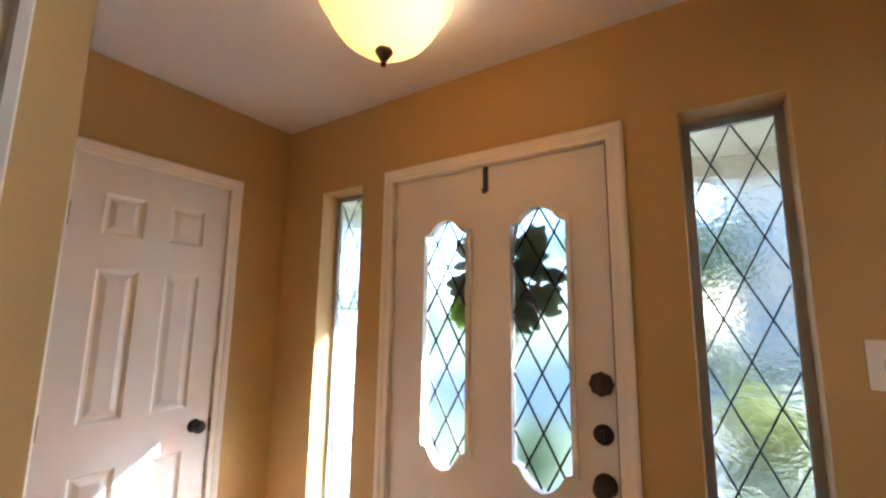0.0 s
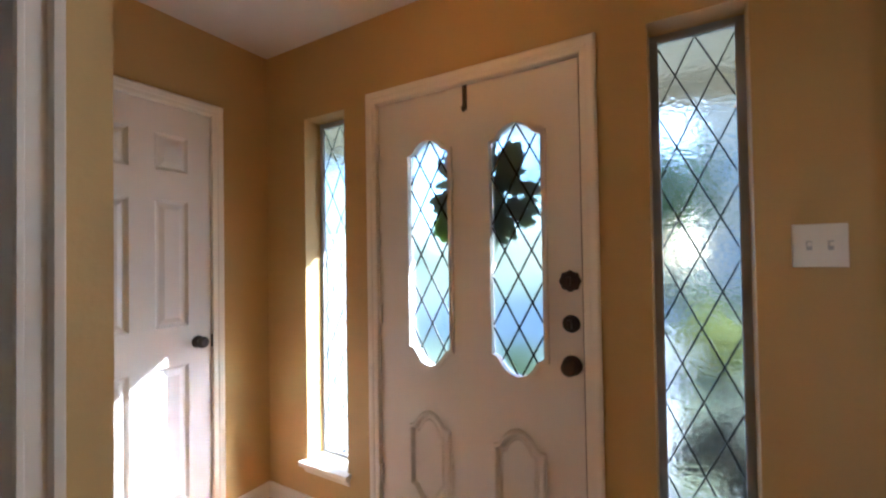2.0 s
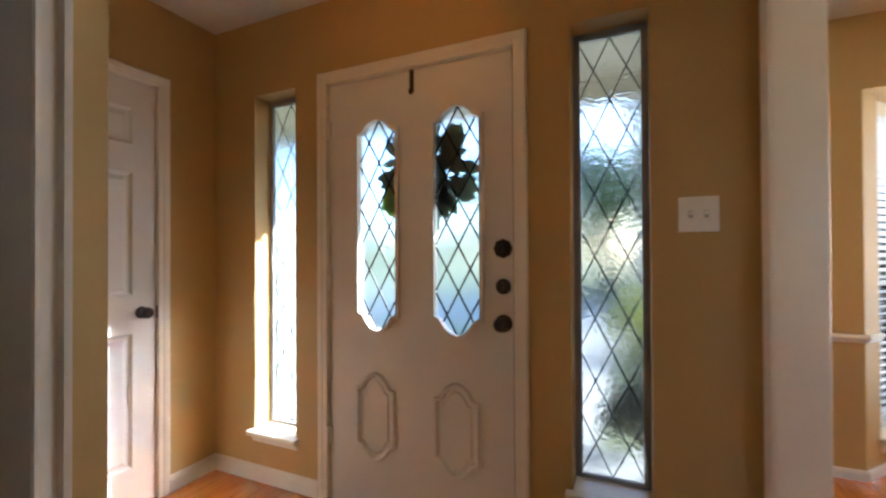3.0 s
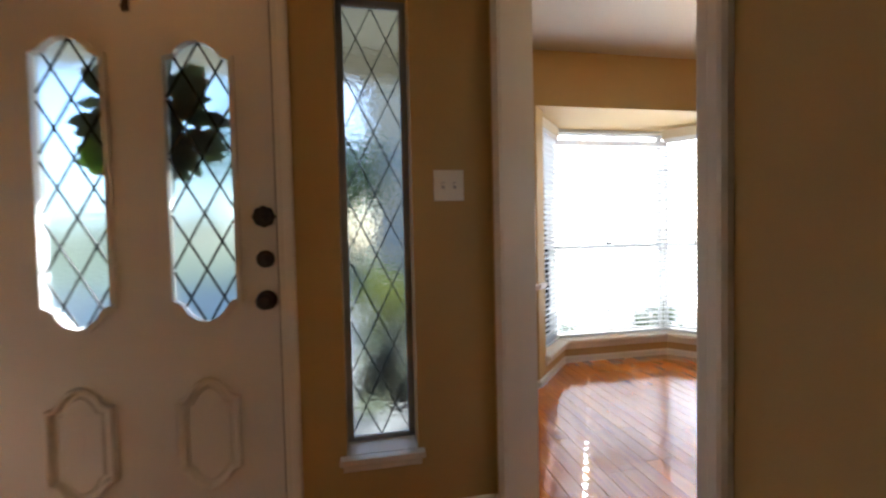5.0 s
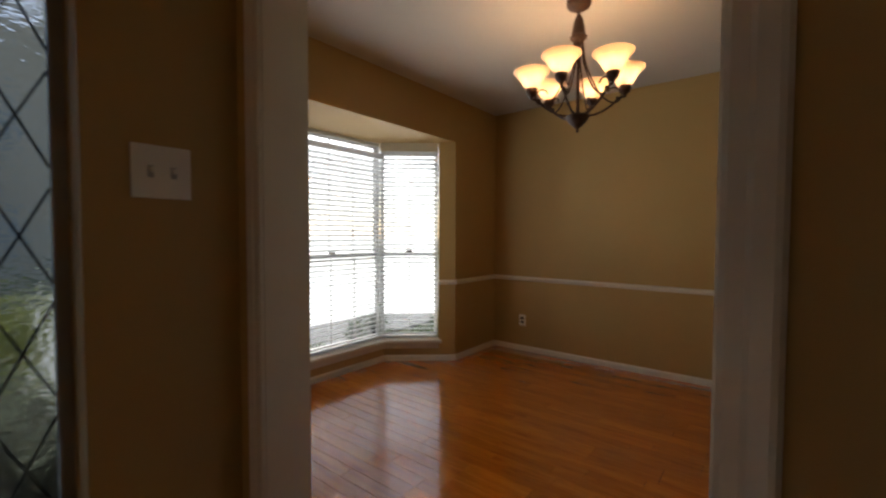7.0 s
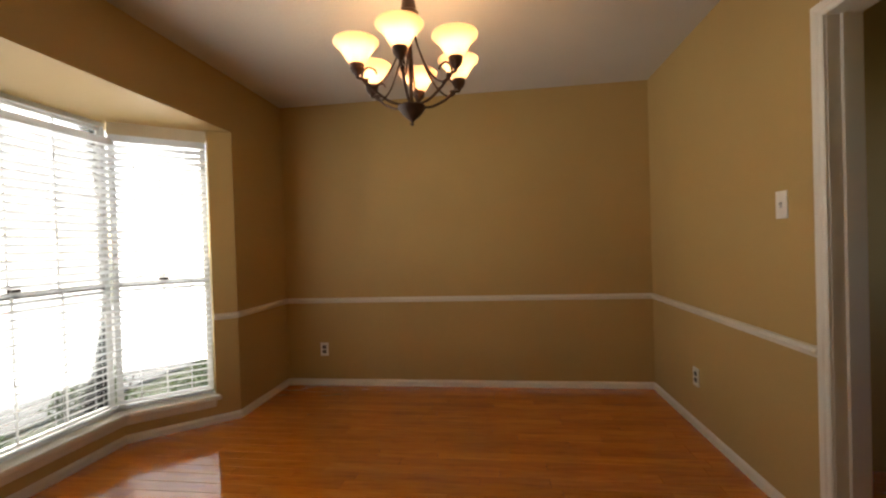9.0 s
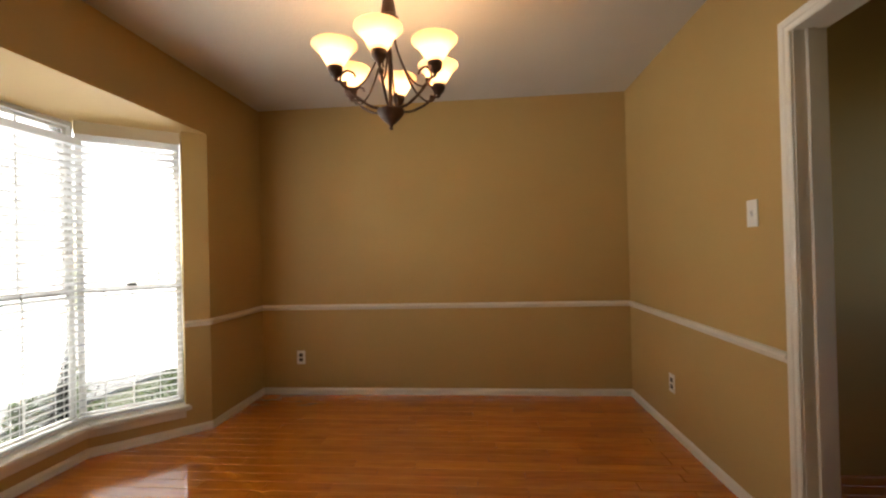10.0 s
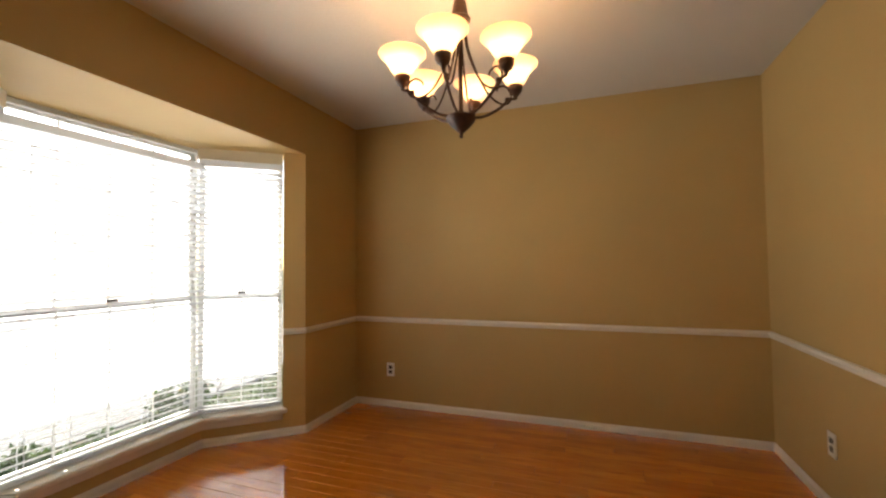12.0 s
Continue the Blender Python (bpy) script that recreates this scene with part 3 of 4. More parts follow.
part("door_casing", casing((DOOR_X0 - 0.002, 0, 0), (1, 0, 0), (0, -1, 0), DOOR_X1 - DOOR_X0 + 0.004, DOOR_H + 0.004), TRIM, None, "white moulded casing of the front door", kind="structure")
part("door_casing", casing((0, CL_Y0 - 0.002, 0), (0, 1, 0), (1, 0, 0), CL_Y1 - CL_Y0 + 0.004, CL_H + 0.002), TRIM, None, "white moulded casing of the closet door", kind="structure")
part("door_casing", casing((XS, HD_Y0 - 0.002, 0), (0, 1, 0), (1, 0, 0), HD_Y1 - HD_Y0 + 0.004, 2.04, CASE_BEADED), TRIM, None, "white moulded casing of the hall door", kind="structure")
part("opening_casing", casing((XP, OP_Y0 - 0.004, 0), (0, 1, 0), (-1, 0, 0), OP_Y1 - OP_Y0 + 0.008, OP_H), TRIM, None, "white moulded casing of the wide opening", kind="structure")
part("opening_casing", casing((XD, OP_Y0 - 0.004, 0), (0, 1, 0), (1, 0, 0), OP_Y1 - OP_Y0 + 0.008, OP_H), TRIM, None, "white moulded casing of the wide opening", kind="structure")
part("doorway_casing", casing((SD_X0 - 0.004, YS, 0), (1, 0, 0), (0, 1, 0), SD_X1 - SD_X0 + 0.008, SD_H), TRIM, None, "white moulded casing of the doorway", kind="structure")
jamb((XP, OP_Y0, 0), (0, 1, 0), (1, 0, 0), OP_Y1 - OP_Y0, OP_H, XD - XP, "white lining of the wide opening")
jamb((SD_X0, YS, 0), (1, 0, 0), (0, -1, 0), SD_X1 - SD_X0, SD_H, 0.12, "white lining of the doorway")
part("door_stop", boxed(SD_X1 - 0.012, SD_X1, YS - 0.075, YS - 0.045, 0, SD_H), TRIM, None, "white door stop strip", kind="structure")


def door_jamb(x0, x1, y0, y1, h, axis, label):
    t = 0.018
    pts = [(x0 - t, 0.002), (x0 - 0.003, 0.002), (x0 - 0.003, h + 0.003), (x1 + 0.003, h + 0.003), (x1 + 0.003, 0.002), (x1 + t, 0.002), (x1 + t, h + t), (x0 - t, h + t)]
    ax = ((0, y0, 0), (1, 0, 0), (0, 0, 1), (0, 1, 0)) if axis == "x" else ((y0, 0, 0), (0, 1, 0), (0, 0, 1), (1, 0, 0))
    part("jamb", plate(pts, [], y1 - y0, ax), TRIM, None, label, kind="structure")


door_jamb(DOOR_X0, DOOR_X1, 0.0, T, DOOR_H, "x", "white lining of the front door")
door_jamb(CL_Y0, CL_Y1, -0.12, 0.0, CL_H, "y", "white lining of the closet door")
door_jamb(HD_Y0, HD_Y1, XS - 0.12, XS, 2.035, "y", "white lining of the hall door")


# ---- front door ----
def arch_outline(cx, half, z0, z1, rise_top=0.062, rise_bot=0.08):
    top = [(-half, -rise_top), (-half + 0.022, -rise_top + 0.006), (-half + 0.032, -rise_top * 0.80), (-half + 0.048, -rise_top * 0.45), (-0.032, -rise_top * 0.14), (-0.014, -0.004), (0.0, 0.0)]
    bot = [(-half, rise_bot), (-half + 0.022, rise_bot - 0.008), (-half + 0.032, rise_bot * 0.74), (-half + 0.048, rise_bot * 0.42), (-0.032, rise_bot * 0.12), (-0.014, 0.004), (0.0, 0.0)]
    pts = [(cx + x, z1 + z) for x, z in top] + [(cx - x, z1 + z) for x, z in reversed(top[:-1])]
    pts += [(cx - x, z0 + z) for x, z in bot] + [(cx + x, z0 + z) for x, z in reversed(bot[:-1])]
    return pts


def scaled(outline, grow):
    cx = sum(p[0] for p in outline) / len(outline)
    cz = sum(p[1] for p in outline) / len(outline)
    hx = max(abs(p[0] - cx) for p in outline)
    hz = max(abs(p[1] - cz) for p in outline)
    return [(cx + (x - cx) * (hx + grow) / hx, cz + (z - cz) * (hz + grow) / hz) for x, z in outline]


def clip_inside(p, q, outline, steps=160):
    """The longest stretches of the line p-q inside an outline, as pairs."""
    def inside(x, z):
        c = False
        for (x0, z0), (x1, z1) in zip(outline, outline[1:] + outline[:1]):
            if (z0 > z) != (z1 > z) and x < (x1 - x0) * (z - z0) / (z1 - z0) + x0:
                c = not c
        return c
    runs, start = [], None
    for k in range(steps + 1):
        t = k / steps
        pt = (p[0] + (q[0] - p[0]) * t, p[1] + (q[1] - p[1]) * t)
        if inside(*pt):
            start = start or pt
            last = pt
        elif start:
            runs.append((start, last))
            start = None
    if start:
        runs.append((start, last))
    return runs


def lattice(parent, outline, cx, ztop, du, dv, y, radius, label=""):
    """Diagonal lead strips: crossings at (cx, ztop), steps du across and dv down for one half diamond."""
    x0, x1 = min(p[0] for p in outline), max(p[0] for p in outline)
    z0, z1 = min(p[1] for p in outline), max(p[1] for p in outline)
    slope = dv / du
    k = int((z1 - z0) / (2 * dv)) + 4
    for s in (1, -1):
        for i in range(-3, k):
            zc = ztop - i * 2 * dv
            p = (x0 - 0.01, zc + s * slope * (x0 - 0.01 - cx))
            q = (x1 + 0.01, zc + s * slope * (x1 + 0.01 - cx))
            for a, b in clip_inside(p, q, outline):
                if math.dist(a, b) > 0.012:
                    bm = tube([(a[0], y, a[1]), (b[0], y, b[1])], radius, 6)
                    part("lead_strip", bm, LEAD, parent)
    joints = bmesh.new()
    for i in range(-2, 2 * k):
        for j in range(-6, 7):
            if (i + j) % 2 == 0:
                px, pz = cx + j * du, ztop - i * dv
                if x0 + 0.004 < px < x1 - 0.004 and z0 + 0.004 < pz < z1 - 0.004:
                    lathe([(0.0, -radius * 1.5), (radius * 1.5, -radius * 0.6), (radius * 1.5, radius * 0.6), (0.0, radius * 1.5)], 8, (px, y, pz), joints)
    part("solder_joint", joints, LEAD, parent, kind="stuff")


door = thing("front_door", (0, 0, 0), "closed off-white front door with two leaded glass lights and two moulded panels", "door", kind="")
G1, G2 = (1.073, 0.106), (1.473, 0.109)
o1 = arch_outline(G1[0], G1[1], 0.846, 1.836)
o2 = arch_outline(G2[0], G2[1], 0.850, 1.845)
part("leaf", plate(rect(DOOR_X0, DOOR_X1 - 0.006, 0.008, DOOR_H - 0.002), [o1, o2], 0.042, ((0, 0.012, 0), (1, 0, 0), (0, 0, 1), (0, 1, 0))), DOORM, door)
for o, c in ((o1, G1), (o2, G2)):
    part("glass_moulding", ring(scaled(o, 0.014), scaled(o, -0.004), 0.018, ((0, -0.004, 0), (1, 0, 0), (0, 0, 1), (0, 1, 0))), DOORM, door)
    inner = scaled(o, -0.002)
    gp = glass_pane("glass_light", plate(inner, [], 0.003, ((0, 0.032, 0), (1, 0, 0), (0, 0, 1), (0, 1, 0))), PEBBLE, door, "leaded textured glass light")
    lattice(gp, inner, c[0], max(p[1] for p in o), 0.0550, 0.1007, 0.0275, 0.0042)
for cx, w in ((1.062, 0.106), (1.468, 0.108)):
    o = arch_outline(cx, w, 0.240, 0.655, 0.075, 0.075)
    bm = bmesh.new()
    rows = [[bm.verts.new((px, y, pz)) for px, pz in scaled(o, g)] for g, y in ((0.0, 0.0125), (-0.003, -0.003), (-0.009, -0.008), (-0.016, -0.006), (-0.026, 0.0125))]
    for p, q in zip(rows, rows[1:]):
        for i in range(len(p)):
            bm.faces.new((p[i], p[(i + 1) % len(p)], q[(i + 1) % len(p)], q[i]))
    part("panel_moulding", bm, DOORM, door)
    bm = bmesh.new()
    rows = [[bm.verts.new((px, y, pz)) for px, pz in scaled(o, g)] for g, y in ((-0.034, 0.0125), (-0.044, 0.005))]
    for p, q in zip(rows, rows[1:]):
        for i in range(len(p)):
            bm.faces.new((p[i], p[(i + 1) % len(p)], q[(i + 1) % len(p)], q[i]))
    bm.faces.new(rows[-1])
    part("panel_field", bm, DOORM, door)


def rosette(parent, name, x, z, r, lobes, label, knob=True):
    bm = bmesh.new()
    steps = 48
    rows = []
    for rr, y in ((1.0, 0.0), (1.0, -0.004), (0.86, -0.010), (0.55, -0.012)):
        rows.append([bm.verts.new((x + r * rr * (1 + 0.05 * lobes * math.cos(8 * a * math.tau / steps)) * math.cos(a * math.tau / steps), 0.012 + y, z + r * rr * (1 + 0.05 * lobes * math.cos(8 * a * math.tau / steps)) * math.sin(a * math.tau / steps))) for a in range(steps)])
    for p, q in zip(rows, rows[1:]):
        for i in range(steps):
            bm.faces.new((p[i], p[(i + 1) % steps], q[(i + 1) % steps], q[i]))
    bm.faces.new(rows[-1])
    ob = part(name, bm, BRONZE, parent, label, soft=True)
    if knob:
        bm2 = lathe([(0.0, 0.062), (0.018, 0.060), (0.028, 0.050), (0.030, 0.040), (0.024, 0.028), (0.012, 0.020), (0.011, 0.0)], 24)
        bmesh.ops.rotate(bm2, cent=(0, 0, 0), matrix=Matrix.Rotation(radians(90), 3, "X"), verts=bm2.verts)
        bmesh.ops.translate(bm2, vec=(x, 0.004, z), verts=bm2.verts)
        part("knob", bm2, BRONZE, ob, soft=True)
    else:
        part("thumb_turn", boxed(x - 0.006, x + 0.006, -0.022, 0.002, z - 0.016, z + 0.016, 0.003), BRONZE, ob)
    return ob


rosette(door, "deadbolt", 1.676, 1.226, 0.038, 1, "dark bronze deadbolt with a lobed plate", False)
rosette(door, "lock_plate", 1.677, 1.071, 0.032, 0, "dark bronze round lock plate", False)
rosette(door, "door_knob", 1.678, 0.921, 0.036, 0, "dark bronze door knob")
for z in (1.815, 1.06, 0.32):
    bm = tube([(DOOR_X0 - 0.002, -0.006, z - 0.045), (DOOR_X0 - 0.002, -0.006, z + 0.045)], 0.0065, 10)
    box(bm, DOOR_X0 - 0.002, DOOR_X0 + 0.012, 0.002, 0.0115, z - 0.044, z + 0.044)
    part("hinge", bm, DOORM, door, "painted-over hinge")
# near-black strip paints the shade of the gap at the latch side
part("gap_shade_strip", boxed(DOOR_X1 - 0.0055, DOOR_X1 + 0.0025, 0.0135, 0.030, 0.01, DOOR_H - 0.002), SLOT, None, "dark strip standing in for the shaded gap beside the front door", kind="structure")
part("sweep", boxed(DOOR_X0 + 0.004, DOOR_X1 - 0.004, 0.014, 0.050, 0.001, 0.008), BRONZE, door)
part("threshold", boxed(DOOR_X0 - 0.02, DOOR_X1 + 0.02, -0.045, 0.0, 0.001, 0.016, 0.004), THRESH, None, "dark stained wooden door threshold", kind="structure")

hanger = thing("wreath_hanger", (1.258, 0.0, 1.93), "dark metal over-the-door wreath hanger", "hanger")
part("strap", boxed(-0.011, 0.011, 0.008, 0.0112, 0.0, 0.106, 0.001), BRONZE, hanger)
bm = tube(curve([(0, 0.009, 0.012), (0, 0.002, -0.004), (0, -0.010, -0.004), (0, -0.016, 0.010)], 5), 0.0045, 8)
part("hook", bm, BRONZE, hanger)

# wreath on the outside
wreath = thing("door_wreath", (1.288, 0.115, 1.575), "round leafy wreath with pale green bloom outside the front door", "wreath")
rnd = random.Random(5)
bm = bmesh.new()
for k in range(5):
    a0 = rnd.random() * 6
    pts = []
    for i in range(31):
        a = i * math.tau / 30
        r = 0.158 + 0.018 * math.sin(3 * a + a0)
        pts.append((r * math.cos(a), 0.012 * math.cos(5 * a + a0), r * math.sin(a)))
    tube(pts, 0.008, 6, bm)
part("twig_ring", bm, WICKER, wreath)


def add_leaf(bm, p, d, up, length, width):
    d, up = d.normalized(), up.normalized()
    s = d.cross(up).normalized()
    up = s.cross(d)
    pts = [(0, 0), (0.25, 0.42), (0.55, 0.5), (0.85, 0.25), (1, 0), (0.85, -0.25), (0.55, -0.5), (0.25, -0.42)]
    vs = [bm.verts.new(p + d * (u * length) + s * (v * width) + up * (0.12 * length * math.sin(u * 3))) for u, v in pts]
    bm.faces.new(vs[0:5])
    bm.faces.new([vs[0], vs[4], vs[5], vs[6], vs[7]])


bm = bmesh.new()
for k in range(120):
    a = k * math.tau / 40 + rnd.uniform(-0.1, 0.1)
    r = rnd.uniform(0.10, 0.175)
    p = Vector((r * math.cos(a), rnd.uniform(-0.03, 0.03), r * math.sin(a)))
    d = Vector((math.cos(a), rnd.uniform(-0.3, 0.3), math.sin(a))) * (1 if k % 3 else -0.6) + Vector((rnd.uniform(-0.6, 0.6), 0, rnd.uniform(-0.6, 0.6)))
    add_leaf(bm, p, d, Vector((rnd.uniform(-0.4, 0.4), -1, rnd.uniform(-0.4, 0.4))), rnd.uniform(0.09, 0.135), rnd.uniform(0.042, 0.062))
part("foliage", bm, WLEAF, wreath, kind="stuff")
bm = bmesh.new()
for k in range(14):
    a = k * math.tau / 7
    add_leaf(bm, Vector((-0.168, -0.03, -0.125)), Vector((math.cos(a), -0.3 * (k // 7), math.sin(a))), Vector((0, -1, 0)), 0.072, 0.056)
part("bloom", bm, WLIME, wreath, "pale green bloom", kind="stuff")


# ---- sidelights ----
def sidelight(name, s, cx, label, fw=0.026):
    x0, x1, z0, z1 = s
    win = thing(name, (0, 0, 0), label, "window", "narrow windows beside the front door")
    y = 0.110
    part("window_frame", ring(rect(x0, x1, z0, z1), rect(x0 + fw, x1 - fw, z0 + 0.026, z1 - 0.026), 0.020, ((0, y, 0), (1, 0, 0), (0, 0, 1), (0, 1, 0))), STEEL, win, "grey metal frame")
    part("bead", ring(rect(x0 + fw - 0.012, x1 - fw + 0.012, z0 + 0.014, z1 - 0.014), rect(x0 + fw - 0.004, x1 - fw + 0.004, z0 + 0.022, z1 - 0.022), 0.004, ((0, y - 0.0045, 0), (1, 0, 0), (0, 0, 1), (0, 1, 0))), STEEL, win)
    o = rect(x0 + fw, x1 - fw, z0 + 0.026, z1 - 0.026)
    gp = glass_pane("pane", boxed(x0 + fw, x1 - fw, y + 0.012, y + 0.015, z0 + 0.026, z1 - 0.026), RAIN, win, "rain-textured leaded glass")
    lattice(gp, o, cx, z1 - 0.026, 0.0605, (z1 - z0 - 0.052) / 14, y + 0.009, 0.0026)
    sill = thing(name.replace("sidelight", "sidelight_sill"), (0, 0, 0), "white painted wooden sill under a narrow window", "window sill")
    part("stool", boxed(x0 + 0.001, x1 - 0.001, -0.001, y - 0.001, z0 + 0.0005, z0 + 0.012), TRIM, sill)
    part("nosing", boxed(x0 - 0.024, x1 + 0.024, -0.042, -0.001, z0 - 0.012, z0 + 0.012, 0.005), TRIM, sill)
    part("apron", run([(0, z0 - 0.052), (0.008, z0 - 0.050), (0.013, z0 - 0.03), (0.022, z0 - 0.014), (0.0, z0 - 0.013)], (x0 - 0.012, 0, 0), (x1 + 0.012, 0, 0), (0, -1, 0)), TRIM, sill)


sidelight("sidelight_window", SL, 0.446, "tall narrow leaded window with diamond panes and a grey frame, sunlit", 0.017)
sidelight("sidelight_window", SR, 2.0825, "tall narrow leaded window with diamond rain-glass panes and a grey frame")


# ---- closet and hall doors ----
def panel_door(name, x, y0, y1, h, label, rows, sign=1):
    """A six-panel leaf in a wall that faces +x: y along, z up."""
    d = thing(name, (0, 0, 0), label, "door")
    w = y1 - y0
    stile, mull = 0.115 * w / 0.61 * 0.95, 0.10 * w / 0.61
    pw = (w - 2 * stile - mull) / 2
    holes = []
    for z0, z1 in rows:
        for k in range(2):
            a = y0 + stile + k * (pw + mull)
            holes.append((a, a + pw, z0, z1))
    part("leaf", plate(rect(y0, y1, 0.008, h), [rect(*q) for q in holes], -0.034, ((x - 0.006, 0, 0), (0, 1, 0), (0, 0, 1), (1, 0, 0))), DOORM, d)
    for a, b, z0, z1 in holes:
        # the sunk ground, sloped sides and raised field of one panel
        bm = bmesh.new()
        rings = []
        for ins, dep in ((0.0, -0.006), (0.012, -0.017), (0.022, -0.017), (0.042, -0.009)):
            rings.append([bm.verts.new((x + dep, p, q)) for p, q in ((a + ins, z0 + ins), (b - ins, z0 + ins), (b - ins, z1 - ins), (a + ins, z1 - ins))])
        for p, q in zip(rings, rings[1:]):
            for i in range(4):
                bm.faces.new((p[i], p[(i + 1) % 4], q[(i + 1) % 4], q[i]))
        bm.faces.new(rings[-1])
        part("panel", bm, DOORM, d)
    return d


CL_ROWS = [(0.20, 0.835), (1.015, 1.60), (1.735, 1.905)]
closet = panel_door("closet_door", 0.0, CL_Y0, CL_Y1, CL_H, "closed white six-panel closet door, partly sunlit", CL_ROWS)
bm = lathe([(0.0, 0.066), (0.016, 0.064), (0.026, 0.054), (0.028, 0.044), (0.022, 0.032), (0.011, 0.024), (0.010, 0.008), (0.028, 0.006), (0.030, 0.0)], 28)
bmesh.ops.rotate(bm, cent=(0, 0, 0), matrix=Matrix.Rotation(radians(90), 3, "Y"), verts=bm.verts)
bmesh.ops.translate(bm, vec=(-0.006, -0.392, 0.930), verts=bm.verts)
part("door_knob", bm, BRONZE, closet, "dark bronze round knob", soft=True)
part("latch", boxed(-0.004, 0.004, CL_Y1 - 0.003, CL_Y1 + 0.007, 0.895, 0.955), BRONZE, closet, "dark latch plate")
for z in (1.80, 1.03, 0.25):
    part("hinge", tube([(0.003, CL_Y0 - 0.003, z - 0.045), (0.003, CL_Y0 - 0.003, z + 0.045)], 0.006, 8), BRONZE, closet, "dark hinge")

hall_door = panel_door("hall_door", XS - 0.075, HD_Y0, HD_Y1, 2.03, "closed white six-panel hall door in shade", [(0.20, 0.815), (1.00, 1.60), (1.725, 1.915)])
bm = lathe([(0.0, 0.066), (0.016, 0.064), (0.026, 0.054), (0.028, 0.044), (0.022, 0.032), (0.011, 0.024), (0.010, 0.008), (0.028, 0.006), (0.030, 0.0)], 28)
bmesh.ops.rotate(bm, cent=(0, 0, 0), matrix=Matrix.Rotation(radians(90), 3, "Y"), verts=bm.verts)
bmesh.ops.translate(bm, vec=(XS - 0.081, HD_Y0 + 0.07, 0.925), verts=bm.verts)
part("door_knob", bm, BRONZE, hall_door, "dark bronze round knob", soft=True)


# ---- switches and outlets ----
def wall_plate(name, place, turn, w, h, label, toggles=0, sockets=0):
    """A plate that faces -y before its turn."""
    t = thing(name, place, label, "outlet" if sockets else "light switch", turn=turn)
    part("cover", boxed(-w / 2, w / 2, -0.006, 0.0, -h / 2, h / 2, 0.0025), PLATE, t)
    for k in range(toggles):
        x = (k - (toggles - 1) / 2) * 0.046
        part("toggle_slot", boxed(x - 0.006, x + 0.006, -0.0066, -0.0055, -0.013, 0.013), STEEL, t)
        part("toggle", boxed(x - 0.004, x + 0.004, -0.016, -0.006, -0.002, 0.010, 0.0015), PLATE, t, "ivory toggle")
    for k in range(sockets):
        z = (k - 0.5) * 0.040
        part("socket", boxed(-0.0165, 0.0165, -0.0078, -0.0055, z - 0.014, z + 0.014, 0.001), SLOT, t, "dark brown socket face")
    for k in range(max(toggles, 1)):
        x = (k - (max(toggles, 1) - 1) / 2) * 0.046
        for zz in ((-0.030, 0.030) if toggles else (0.0,)):
            part("screw", boxed(x - 0.002, x + 0.002, -0.0068, -0.0058, zz - 0.002, zz + 0.002), PLATE, t)
    return t


wall_plate("light_switch", (2.364, 0.0, 1.337), 0, 0.120, 0.120, "white double toggle switch plate on the tan entry wall", toggles=2)
wall_plate("light_switch", (4.345, YS, 1.330), math.pi, 0.072, 0.118, "white single toggle switch plate beside the doorway", toggles=1)
wall_plate("wall_outlet", (XE, 0.925, 0.315), -math.pi / 2, 0.072, 0.116, "white duplex outlet with dark sockets on the plain tan wall", sockets=2)
wall_plate("wall_outlet", (5.18, YS, 0.325), math.pi, 0.072, 0.116, "white duplex outlet with dark sockets on the doorway wall", sockets=2)

# ---- entry ceiling light ----
dome = thing("ceiling_light", tuple(DOME), "flush alabaster dome ceiling light, lit, with a bronze finial", "ceiling light")
part("pan", lathe([(0.0, 0.009), (0.15, 0.009), (0.165, 0.0), (0.165, -0.012), (0.155, -0.022), (0.12, -0.022)], 48), BRONZE, dome, soft=True)
prof = [(0.190, -0.030), (0.204, -0.042), (0.207, -0.056), (0.203, -0.074), (0.192, -0.094), (0.178, -0.112), (0.170, -0.128), (0.156, -0.154), (0.130, -0.188), (0.094, -0.216), (0.052, -0.233), (0.016, -0.238)]
part("bowl", lathe(prof, 64), DOMEG, dome, "amber alabaster glass bowl", soft=True)
part("finial", lathe([(0.0, -0.290), (0.006, -0.288), (0.010, -0.281), (0.006, -0.274), (0.012, -0.268), (0.020, -0.254), (0.027, -0.244), (0.025, -0.234), (0.0, -0.232)], 24), BRONZE, dome, soft=True)
part("stem", tube([(0, 0, -0.24), (0, 0, -0.01)], 0.004, 8), BRONZE, dome)
bulb("dome_bulb", DOME + Vector((0.05, 0.0, -0.085)), BULB_DOME, 0.035, (1.0, 0.79, 0.52))

# ---- chandelier ----
chand = thing("chandelier", tuple(CHAND), "six-arm rust-brown iron chandelier with lit amber glass shades", "chandelier")
hub = [(0.0, 0.0), (0.006, 0.002), (0.009, 0.010), (0.006, 0.018), (0.010, 0.024), (0.020, 0.032), (0.040, 0.050), (0.058, 0.072), (0.064, 0.088), (0.058, 0.094), (0.030, 0.097), (0.014, 0.104), (0.010, 0.120)]
part("hub_bowl", lathe(hub, 32), RUST, chand, soft=True)
part("centre_rod", tube([(0, 0, 0.10), (0, 0, 0.52)], 0.009, 12), RUST, chand)
cap = [(0.010, 0.486), (0.028, 0.493), (0.043, 0.504), (0.046, 0.513), (0.036, 0.524), (0.033, 0.548), (0.028, 0.580), (0.020, 0.610), (0.011, 0.628), (0.0, 0.632)]
part("crown", lathe(cap, 28), RUST, chand, soft=True)
